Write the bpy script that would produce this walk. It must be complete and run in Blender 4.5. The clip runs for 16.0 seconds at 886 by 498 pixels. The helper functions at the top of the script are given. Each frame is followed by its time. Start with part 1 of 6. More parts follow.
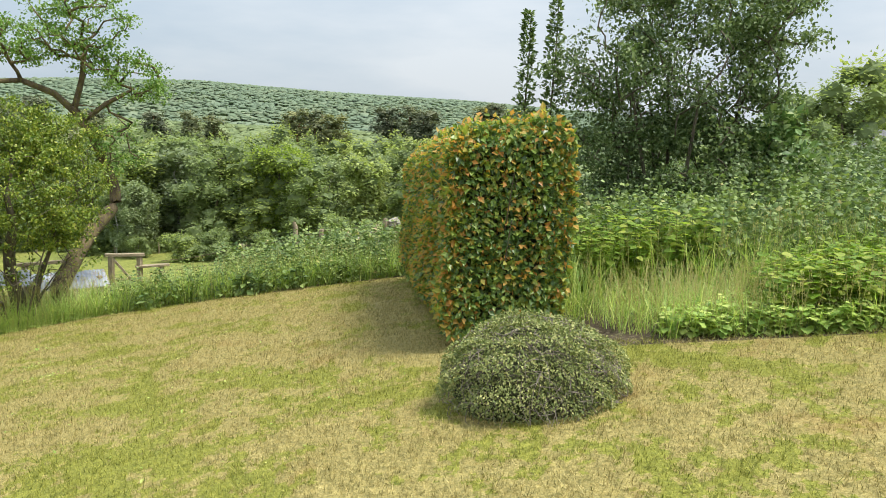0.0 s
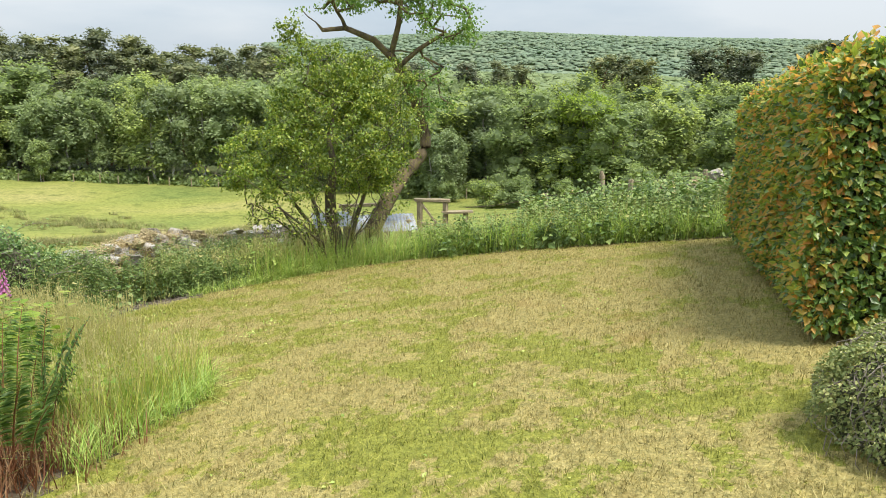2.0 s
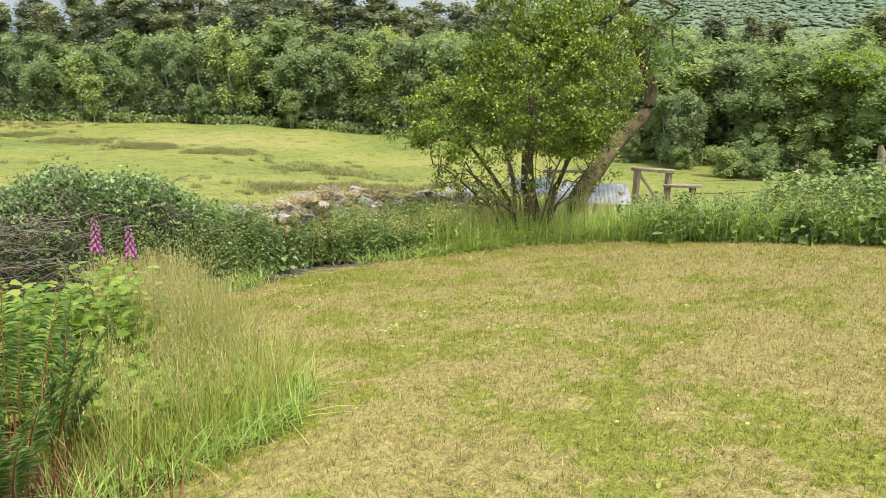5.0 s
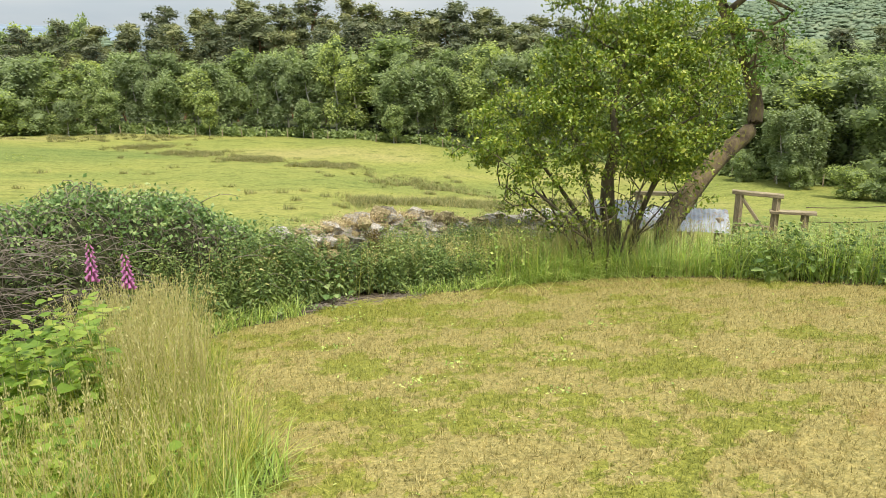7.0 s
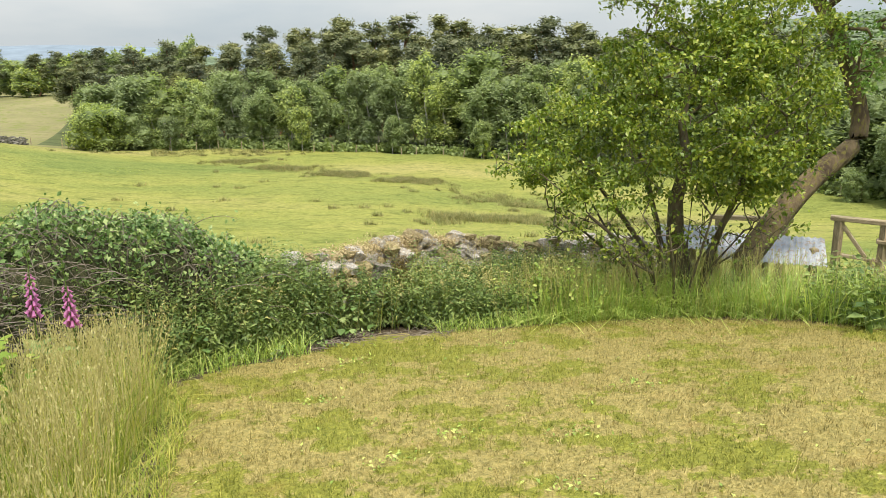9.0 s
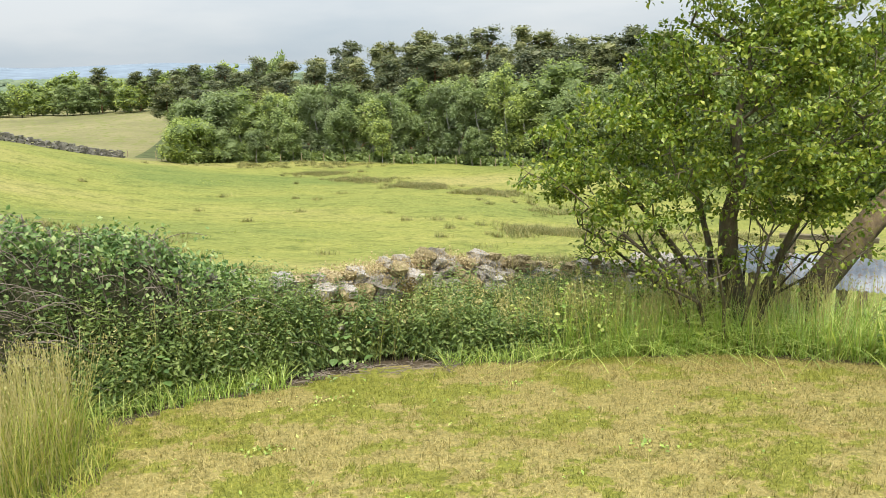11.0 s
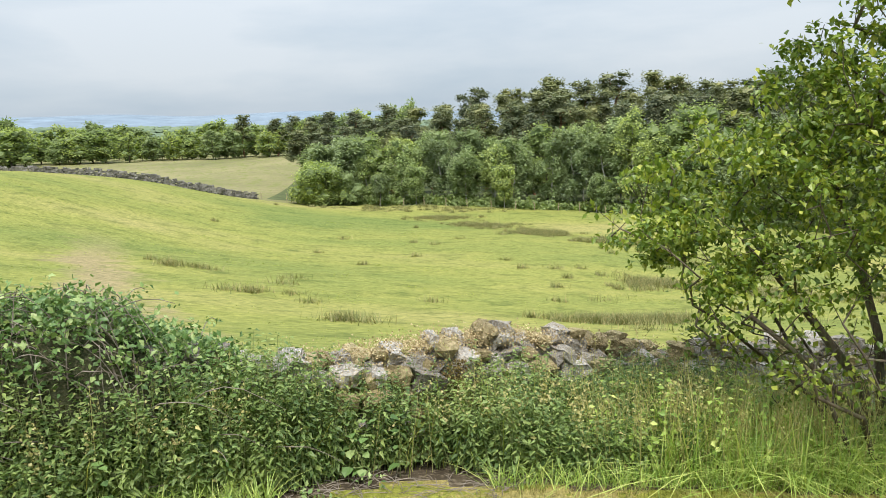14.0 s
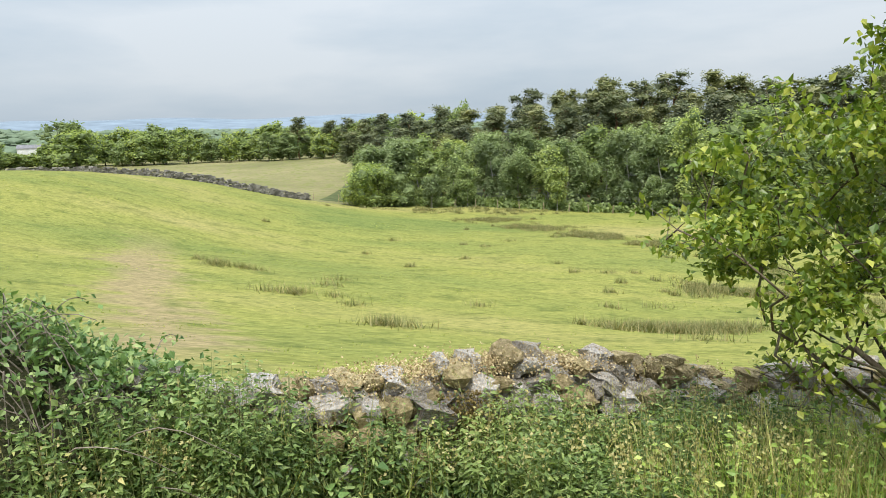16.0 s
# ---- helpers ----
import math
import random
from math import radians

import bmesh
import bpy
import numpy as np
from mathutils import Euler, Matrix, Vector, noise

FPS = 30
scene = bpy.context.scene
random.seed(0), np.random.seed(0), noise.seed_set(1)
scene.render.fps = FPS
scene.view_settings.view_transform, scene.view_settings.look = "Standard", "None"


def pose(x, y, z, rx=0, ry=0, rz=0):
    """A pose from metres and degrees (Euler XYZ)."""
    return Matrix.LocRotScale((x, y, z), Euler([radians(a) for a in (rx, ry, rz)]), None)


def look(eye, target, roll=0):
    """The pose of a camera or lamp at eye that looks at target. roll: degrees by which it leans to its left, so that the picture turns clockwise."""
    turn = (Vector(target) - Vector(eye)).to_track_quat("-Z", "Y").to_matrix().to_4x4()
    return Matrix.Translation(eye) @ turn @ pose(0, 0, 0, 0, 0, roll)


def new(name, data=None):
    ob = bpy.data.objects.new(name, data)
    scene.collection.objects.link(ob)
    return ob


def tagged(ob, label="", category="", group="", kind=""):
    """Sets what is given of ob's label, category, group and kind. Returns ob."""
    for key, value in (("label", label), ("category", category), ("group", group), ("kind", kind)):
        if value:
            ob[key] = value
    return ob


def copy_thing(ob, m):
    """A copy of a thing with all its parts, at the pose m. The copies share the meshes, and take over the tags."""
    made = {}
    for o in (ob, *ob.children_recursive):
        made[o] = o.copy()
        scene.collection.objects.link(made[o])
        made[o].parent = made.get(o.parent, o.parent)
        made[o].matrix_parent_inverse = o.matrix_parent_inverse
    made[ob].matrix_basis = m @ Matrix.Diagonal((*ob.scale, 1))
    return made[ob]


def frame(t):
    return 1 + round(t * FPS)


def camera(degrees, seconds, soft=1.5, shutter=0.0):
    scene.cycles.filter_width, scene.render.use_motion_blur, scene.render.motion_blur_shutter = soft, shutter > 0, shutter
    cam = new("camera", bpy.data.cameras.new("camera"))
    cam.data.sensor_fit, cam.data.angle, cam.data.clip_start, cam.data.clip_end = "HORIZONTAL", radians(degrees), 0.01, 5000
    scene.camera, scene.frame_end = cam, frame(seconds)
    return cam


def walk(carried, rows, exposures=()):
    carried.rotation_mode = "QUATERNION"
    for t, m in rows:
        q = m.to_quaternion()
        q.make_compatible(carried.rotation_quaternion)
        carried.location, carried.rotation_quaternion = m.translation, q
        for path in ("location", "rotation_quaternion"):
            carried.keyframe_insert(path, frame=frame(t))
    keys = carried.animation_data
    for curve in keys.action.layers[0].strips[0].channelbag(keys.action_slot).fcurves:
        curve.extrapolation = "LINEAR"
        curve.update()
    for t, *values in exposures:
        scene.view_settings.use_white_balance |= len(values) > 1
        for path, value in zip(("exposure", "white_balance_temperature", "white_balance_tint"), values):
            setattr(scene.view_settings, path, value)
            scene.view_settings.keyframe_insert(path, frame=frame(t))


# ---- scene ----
cam = camera(61.5, 16.0, 0.9)
PATH = [
    (0, (-6.39, -4.553, 2.532), (-4.47, -4.083, 2.226), 1.8),
    (0.5, (-6.196, -4.429, 2.504), (-4.346, -3.755, 2.152), 1.5),
    (1, (-5.919, -4.278, 2.447), (-4.154, -3.42, 2.057), 1.0),
    (1.5, (-5.664, -4.121, 2.431), (-3.997, -3.1, 2.007), 0.7),
    (2, (-5.428, -3.963, 2.388), (-3.867, -2.798, 1.935), 0.3),
    (2.5, (-5.195, -3.801, 2.383), (-3.736, -2.52, 1.903), 0.0),
    (3, (-4.943, -3.625, 2.31), (-3.576, -2.257, 1.801), -0.1),
    (3.5, (-4.695, -3.454, 2.302), (-3.404, -2.025, 1.765), -0.1),
    (4, (-4.401, -3.255, 2.237), (-3.17, -1.779, 1.683), 0.2),
    (6.5, (-3.105, -2.633, 2.147), (-2.15, -0.96, 1.61), 0.1),
    (7, (-2.847, -2.412, 2.086), (-1.953, -0.702, 1.561), -0.1),
    (7.5, (-2.62, -2.219, 2.047), (-1.783, -0.477, 1.531), -0.2),
    (8, (-2.379, -2.025, 2.012), (-1.597, -0.255, 1.509), -0.3),
    (8.5, (-2.1, -1.87, 1.979), (-1.372, -0.074, 1.486), -0.5),
    (9, (-1.809, -1.694, 1.952), (-1.131, 0.125, 1.469), -0.7),
    (11.5, (-0.672, -0.853, 1.803), (-0.257, 1.054, 1.368), -1.5),
    (12, (-0.529, -0.591, 1.798), (-0.167, 1.332, 1.385), -1.4),
    (12.5, (-0.333, -0.344, 1.728), (-0.032, 1.596, 1.342), -1.6),
    (13, (-0.167, -0.084, 1.728), (0.077, 1.868, 1.366), -1.7),
    (13.5, (-0.056, 0.171, 1.658), (0.137, 2.133, 1.321), -1.8),
    (14, (0.045, 0.475, 1.652), (0.193, 2.444, 1.331), -1.6),
    (14.5, (0.15, 0.754, 1.573), (0.252, 2.727, 1.264), -1.6),
    (15, (0.249, 0.991, 1.554), (0.316, 2.967, 1.25), -1.5),
    (15.5, (0.33, 1.267, 1.487), (0.363, 3.244, 1.182), -1.5),
    (16, (0.389, 1.544, 1.482), (0.395, 3.519, 1.171), -1.7),
]
walk(cam, [(t, look(eye, target, roll)) for t, eye, target, roll in PATH], [(0, 0.12, 6500, 10), (2.5, 0.18, 6480, 10), (4, 0.13, 6520, 10), (7, 0.10, 6850, 10), (9, 0.10, 6950, 10), (11.5, 0.12, 6600, 10), (12.5, 0.12, 6500, 10), (14, 0.06, 6400, 10), (16, 0.02, 6420, 10)])

# ---- sky and sun ----
SUN_EL, SUN_AZ = 64.0, 184.0
world = bpy.data.worlds.new("world")
scene.world = world
world.use_nodes = True
wn, wl = world.node_tree.nodes, world.node_tree.links
bg = wn["Background"]
sky = wn.new("ShaderNodeTexSky")
sky.sky_type, sky.sun_disc = "NISHITA", False
sky.sun_elevation, sky.sun_rotation = radians(SUN_EL), radians(SUN_AZ)
sky.dust_density, sky.air_density = 3.0, 1.0
coord = wn.new("ShaderNodeTexCoord")
stretch = wn.new("ShaderNodeMapping")
stretch.inputs["Scale"].default_value = (1.0, 1.0, 4.2)
clouds = wn.new("ShaderNodeTexNoise")
clouds.inputs["Scale"].default_value, clouds.inputs["Detail"].default_value, clouds.inputs["Roughness"].default_value = 1.9, 6.0, 0.52
ramp = wn.new("ShaderNodeValToRGB")
ramp.color_ramp.elements[0].position, ramp.color_ramp.elements[0].color = 0.36, (5.6, 6.7, 7.7, 1)
ramp.color_ramp.elements[1].position, ramp.color_ramp.elements[1].color = 0.62, (8.0, 8.6, 9.1, 1)
cover = wn.new("ShaderNodeMix")
cover.data_type = "RGBA"
cover.inputs["Factor"].default_value = 0.86
wl.new(coord.outputs["Generated"], stretch.inputs["Vector"])
wl.new(stretch.outputs["Vector"], clouds.inputs["Vector"])
wl.new(clouds.outputs["Fac"], ramp.inputs["Fac"])
wl.new(sky.outputs["Color"], cover.inputs["A"])
wl.new(ramp.outputs["Color"], cover.inputs["B"])
rise = wn.new("ShaderNodeSeparateXYZ")
wl.new(coord.outputs["Generated"], rise.inputs[0])
lift = wn.new("ShaderNodeMapRange")
lift.inputs["From Min"].default_value, lift.inputs["From Max"].default_value = 0.0, 1.0
lift.inputs["To Min"].default_value, lift.inputs["To Max"].default_value = 0.88, 1.8
wl.new(rise.outputs["Z"], lift.inputs["Value"])
vault = wn.new("ShaderNodeMix")
vault.data_type, vault.blend_type = "RGBA", "MULTIPLY"
vault.inputs["Factor"].default_value = 1.0
wl.new(cover.outputs["Result"], vault.inputs["A"])
wl.new(lift.outputs["Result"], vault.inputs["B"])
wl.new(vault.outputs["Result"], bg.inputs["Color"])
bg.inputs["Strength"].default_value = 0.10

sun = new("sun", bpy.data.lights.new("sun", "SUN"))
sun.data.energy, sun.data.angle, sun.data.color = 4.6, radians(22), (1.0, 0.95, 0.86)
az, el = radians(SUN_AZ), radians(SUN_EL)
sun.matrix_world = look((math.sin(az) * 50, math.cos(az) * 50, 50 * math.tan(el)), (0, 0, 0))


# ---- materials ----
def links_of(name):
    m = bpy.data.materials.new(name)
    m.use_nodes = True
    n = m.node_tree.nodes
    return m, n, m.node_tree.links, n["Principled BSDF"]


def spread(n, l, fac, stops):
    """A colour ramp over fac."""
    r = n.new("ShaderNodeValToRGB")
    e = r.color_ramp.elements
    while len(e) < len(stops):
        e.new(0.5)
    for k, (p, c) in zip(e, stops):
        k.position, k.color = p, (*c, 1)
    l.new(fac, r.inputs["Fac"])
    return r.outputs["Color"]


def noise_of(n, l, scale, detail=4.0, rough=0.55, squeeze=None):
    t = n.new("ShaderNodeTexCoord")
    x = n.new("ShaderNodeTexNoise")
    x.inputs["Scale"].default_value, x.inputs["Detail"].default_value, x.inputs["Roughness"].default_value = scale, detail, rough
    if squeeze:
        mp = n.new("ShaderNodeMapping")
        mp.inputs["Scale"].default_value = squeeze
        l.new(t.outputs["Object"], mp.inputs["Vector"])
        l.new(mp.outputs["Vector"], x.inputs["Vector"])
    else:
        l.new(t.outputs["Object"], x.inputs["Vector"])
    return x.outputs["Fac"]


def blend(n, l, fac, a, b, how="MIX"):
    m = n.new("ShaderNodeMix")
    m.data_type, m.blend_type = "RGBA", how
    for key, v in (("Factor", fac), ("A", a), ("B", b)):
        if isinstance(v, (float, int)):
            m.inputs[key].default_value = v
        elif isinstance(v, tuple):
            m.inputs[key].default_value = (*v, 1)
        else:
            l.new(v, m.inputs[key])
    return m.outputs["Result"]


def bumped(n, l, bsdf, height, strength, distance=0.02):
    b = n.new("ShaderNodeBump")
    b.inputs["Strength"].default_value, b.inputs["Distance"].default_value = strength, distance
    l.new(height, b.inputs["Height"])
    l.new(b.outputs["Normal"], bsdf.inputs["Normal"])


def leaf_mat(name, stops, thin=0.3, rough=0.45, patch=None, per_tree=0.0, gloss=0.4):
    """Leaves: a colour for each leaf, light shining through, a soft gloss. patch: (scale, colour, low, high) mixes a second colour in by places."""
    m, n, l, p = links_of(name)
    geo = n.new("ShaderNodeNewGeometry")
    col = spread(n, l, geo.outputs["Random Per Island"], [(q, tuple(0.92 * k for k in c)) for q, c in stops])
    if patch:
        scale, c2, low, high = patch
        f = spread(n, l, noise_of(n, l, scale, 3.0), [(low, (0, 0, 0)), (high, (1, 1, 1))])
        col = blend(n, l, f, col, c2)
    if per_tree:
        info = n.new("ShaderNodeObjectInfo")
        tone = spread(n, l, info.outputs["Random"], [(0.0, (1 - per_tree, 1 - per_tree, 1 - per_tree * 0.6)), (0.5, (1, 1, 1)), (1.0, (1 + per_tree, 1 + per_tree * 0.7, 1 - per_tree * 0.3))])
        col = blend(n, l, 1.0, col, tone, "MULTIPLY")
    l.new(col, p.inputs["Base Color"])
    p.inputs["Roughness"].default_value = rough
    p.inputs["Specular IOR Level"].default_value = gloss
    tr = n.new("ShaderNodeBsdfTranslucent")
    l.new(blend(n, l, 1.0, col, (1.25, 1.3, 0.75), "MULTIPLY"), tr.inputs["Color"])
    mix = n.new("ShaderNodeMixShader")
    mix.inputs["Fac"].default_value = thin
    l.new(p.outputs["BSDF"], mix.inputs[1])
    l.new(tr.outputs["BSDF"], mix.inputs[2])
    l.new(mix.outputs["Shader"], n["Material Output"].inputs["Surface"])
    return m


def solid_mat(name, a, b, scale, rough=0.85, bump=0.4, fine=6.0, c=None, squeeze=None, metal=0.0, each=0.0):
    """Earth, bark, stone, wood: two or three colours in coarse and fine noise, with relief."""
    m, n, l, p = links_of(name)
    f1 = noise_of(n, l, scale, 5.0, 0.6, squeeze)
    col = spread(n, l, f1, [(0.35, a), (0.65, b)])
    f2 = noise_of(n, l, scale * fine, 4.0, 0.65, squeeze)
    if c:
        col = blend(n, l, spread(n, l, f2, [(0.52, (0, 0, 0)), (0.62, (1, 1, 1))]), col, c)
    if each:
        info = n.new("ShaderNodeObjectInfo")
        col = blend(n, l, 1.0, col, spread(n, l, info.outputs["Random"], [(0.0, (1 - each, 1 - each * 1.05, 1 - each * 1.1)), (0.5, (1, 0.97, 0.92)), (1.0, (1 + each * 0.7, 1 + each * 0.7, 1 + each * 0.75))]), "MULTIPLY")
    grain = spread(n, l, f2, [(0.25, (0.72, 0.72, 0.72)), (0.75, (1.25, 1.25, 1.25))])
    l.new(blend(n, l, 1.0, col, grain, "MULTIPLY"), p.inputs["Base Color"])
    p.inputs["Roughness"].default_value, p.inputs["Metallic"].default_value = rough, metal
    p.inputs["Specular IOR Level"].default_value = 0.25
    bumped(n, l, p, f2, bump)
    return m


def lawn_mat(name, blades):
    """Dry-summer lawn: green with straw-coloured scorched patches, the same pattern for turf and blades."""
    m, n, l, p = links_of(name)
    big = noise_of(n, l, 1.15, 5.0, 0.62)
    mid = noise_of(n, l, 4.2, 4.0, 0.65, (1.0, 1.3, 1.0))
    mixf = n.new("ShaderNodeMath")
    mixf.operation = "MULTIPLY_ADD"
    l.new(mid, mixf.inputs[0])
    mixf.inputs[1].default_value = 0.62
    l.new(big, mixf.inputs[2])
    tuft = noise_of(n, l, 11.0, 4.0, 0.7)
    mix2 = n.new("ShaderNodeMath")
    mix2.operation = "MULTIPLY_ADD"
    l.new(tuft, mix2.inputs[0])
    mix2.inputs[1].default_value = 0.42
    l.new(mixf.outputs[0], mix2.inputs[2])
    dry = spread(n, l, mix2.outputs[0], [(0.99, (0, 0, 0)), (1.32, (1, 1, 1))])
    if blades:
        geo = n.new("ShaderNodeNewGeometry")
        rnd = geo.outputs["Random Per Island"]
    else:
        rnd = noise_of(n, l, 60.0, 3.0)
    green = spread(n, l, rnd, [(0.0, (0.115, 0.138, 0.022)), (0.55, (0.250, 0.258, 0.044)), (1.0, (0.42, 0.40, 0.105))])
    straw = spread(n, l, rnd, [(0.0, (0.175, 0.150, 0.045)), (0.5, (0.335, 0.283, 0.098)), (1.0, (0.53, 0.455, 0.205))])
    col = blend(n, l, dry, green, straw)
    col = blend(n, l, 1.0, col, spread(n, l, noise_of(n, l, 21.0, 5.0, 0.75), [(0.32, (0.56, 0.60, 0.54)), (0.5, (1.0, 1.0, 1.0)), (0.68, (1.42, 1.38, 1.4))]), "MULTIPLY")
    rust = spread(n, l, noise_of(n, l, 1.3, 4.0, 0.6, (1.0, 1.4, 1.0)), [(0.60, (0, 0, 0)), (0.78, (0.55, 0.55, 0.55))])
    col = blend(n, l, rust, col, (0.34, 0.215, 0.075))
    l.new(col, p.inputs["Base Color"])
    p.inputs["Roughness"].default_value, p.inputs["Specular IOR Level"].default_value = 0.7, 0.2
    if blades:
        tr = n.new("ShaderNodeBsdfTranslucent")
        l.new(col, tr.inputs["Color"])
        mix = n.new("ShaderNodeMixShader")
        mix.inputs["Fac"].default_value = 0.3
        l.new(p.outputs["BSDF"], mix.inputs[1])
        l.new(tr.outputs["BSDF"], mix.inputs[2])
        l.new(mix.outputs["Shader"], n["Material Output"].inputs["Surface"])
    else:
        bumped(n, l, p, rnd, 0.8, 0.03)
    return m


def field_mat(name):
    """Sheep pasture: bright yellow-green sward, darker tussocks, pale worn streaks."""
    m, n, l, p = links_of(name)
    broad = noise_of(n, l, 0.035, 4.0, 0.55, (1.0, 1.8, 1.0))
    tuft = noise_of(n, l, 0.55, 5.0, 0.65, (0.9, 1.2, 1.0))
    fine = noise_of(n, l, 3.5, 4.0, 0.7, (0.8, 1.4, 1.0))
    col = spread(n, l, broad, [(0.33, (0.165, 0.205, 0.055)), (0.52, (0.255, 0.265, 0.070)), (0.68, (0.315, 0.290, 0.105))])
    col = blend(n, l, spread(n, l, tuft, [(0.50, (0, 0, 0)), (0.72, (0.75, 0.75, 0.75))]), col, (0.085, 0.115, 0.028))
    speck = noise_of(n, l, 1.7, 3.0, 0.6, (0.8, 1.3, 1.0))
    col = blend(n, l, spread(n, l, speck, [(0.56, (0, 0, 0)), (0.70, (0.6, 0.6, 0.6))]), col, (0.11, 0.145, 0.034))
    tc, sep = n.new("ShaderNodeTexCoord"), n.new("ShaderNodeSeparateXYZ")
    l.new(tc.outputs["Object"], sep.inputs[0])

    def calc(op, a, b, c=None):
        m2 = n.new("ShaderNodeMath")
        m2.operation = op
        for i, q in enumerate((a, b, c)):
            if isinstance(q, (int, float)):
                m2.inputs[i].default_value = q
            elif q is not None:
                l.new(q, m2.inputs[i])
        return m2.outputs[0]

    off = calc("MULTIPLY_ADD", sep.outputs["Y"], 0.40, calc("ADD", sep.outputs["X"], -0.9))
    off = calc("MULTIPLY_ADD", calc("SUBTRACT", tuft, 0.5), 7.0, calc("MULTIPLY_ADD", calc("SUBTRACT", broad, 0.5), 6.0, off))
    near = spread(n, l, calc("DIVIDE", calc("ABSOLUTE", off, 0), 4.0), [(0.12, (0.8, 0.8, 0.8)), (0.62, (0, 0, 0))])
    span = spread(n, l, calc("DIVIDE", sep.outputs["Y"], 70.0), [(0.17, (0, 0, 0)), (0.24, (1, 1, 1)), (0.6, (1, 1, 1)), (0.8, (0, 0, 0))])
    worn = blend(n, l, 1.0, near, span, "MULTIPLY")
    col = blend(n, l, worn, col, (0.31, 0.245, 0.14))
    grain = spread(n, l, fine, [(0.32, (0.60, 0.65, 0.6)), (0.68, (1.3, 1.26, 1.3))])
    l.new(blend(n, l, 1.0, col, grain, "MULTIPLY"), p.inputs["Base Color"])
    p.inputs["Roughness"].default_value, p.inputs["Specular IOR Level"].default_value = 0.9, 0.1
    bumped(n, l, p, tuft, 0.5, 0.3)
    return m


M_TURF = lawn_mat("lawn_turf", False)
M_BLADE = lawn_mat("lawn_blades", True)
M_FIELD = field_mat("pasture")
M_ROUGH = solid_mat("rough_pasture", (0.165, 0.165, 0.07), (0.27, 0.245, 0.12), 0.06, 0.95, 0.3, 9.0, (0.14, 0.16, 0.04))
# near-black for plant cores: the shade between leaves as a colour
M_CORESHADE = solid_mat("core_shade", (0.03, 0.04, 0.015), (0.07, 0.075, 0.035), 9.0, 0.95, 1.0, 6.0, (0.11, 0.10, 0.06))
M_SOIL = solid_mat("bed_soil", (0.045, 0.033, 0.02), (0.10, 0.078, 0.05), 3.0, 0.95, 0.8, 7.0, (0.16, 0.13, 0.09))
M_FLOOR = solid_mat("woodland_floor", (0.06, 0.08, 0.03), (0.11, 0.13, 0.05), 0.3, 0.95, 0.4)
M_STONE = solid_mat("field_stone", (0.27, 0.26, 0.25), (0.70, 0.69, 0.675), 11.0, 0.9, 1.0, 3.0, (0.42, 0.31, 0.14), None, 0.0, 0.4)
M_MOSS = solid_mat("mossy_stone", (0.24, 0.19, 0.105), (0.58, 0.48, 0.30), 6.0, 0.95, 0.9, 6.0, (0.20, 0.21, 0.06), None, 0.0, 0.3)
M_FARSTONE = solid_mat("distant_stone", (0.11, 0.102, 0.09), (0.27, 0.258, 0.23), 1.2, 0.95, 0.4)
M_BARK = solid_mat("grey_bark", (0.075, 0.058, 0.042), (0.19, 0.155, 0.115), 7.0, 0.95, 0.9, 5.0, (0.13, 0.14, 0.075), (1, 1, 0.35))
M_OLDBARK = solid_mat("mossy_bark", (0.07, 0.052, 0.035), (0.23, 0.175, 0.105), 5.0, 0.95, 1.0, 5.0, (0.15, 0.135, 0.04), (1, 1, 0.5))
M_BIRCH = solid_mat("birch_bark", (0.40, 0.39, 0.35), (0.62, 0.60, 0.55), 1.0, 0.8, 0.3, 6.0, (0.16, 0.14, 0.12), (1, 1, 2.2))
M_PINEBARK = solid_mat("pine_bark", (0.14, 0.082, 0.05), (0.34, 0.19, 0.10), 1.2, 0.95, 0.5, 6.0)
M_TWIG = solid_mat("dead_twig", (0.13, 0.105, 0.085), (0.30, 0.26, 0.22), 6.0, 0.9, 0.3)
M_TIMBER = solid_mat("weathered_timber", (0.22, 0.175, 0.11), (0.42, 0.35, 0.235), 4.0, 0.85, 0.5, 7.0, None, (5, 5, 0.8))
M_TIN = solid_mat("galvanised_sheet", (0.20, 0.23, 0.265), (0.46, 0.49, 0.53), 2.2, 0.6, 0.15, 6.0, (0.24, 0.19, 0.15), None, 0.3)
M_WIRE = solid_mat("rusty_wire", (0.06, 0.045, 0.035), (0.12, 0.08, 0.06), 20.0, 0.7, 0.1)
M_SLATE = solid_mat("roof_slate", (0.14, 0.145, 0.16), (0.24, 0.24, 0.26), 1.5, 0.7, 0.3)
M_HOUSE = solid_mat("house_stone", (0.20, 0.17, 0.14), (0.33, 0.29, 0.24), 1.5, 0.9, 0.4)
M_PALE = solid_mat("pale_render", (0.55, 0.56, 0.56), (0.68, 0.69, 0.70), 0.4, 0.8, 0.1)

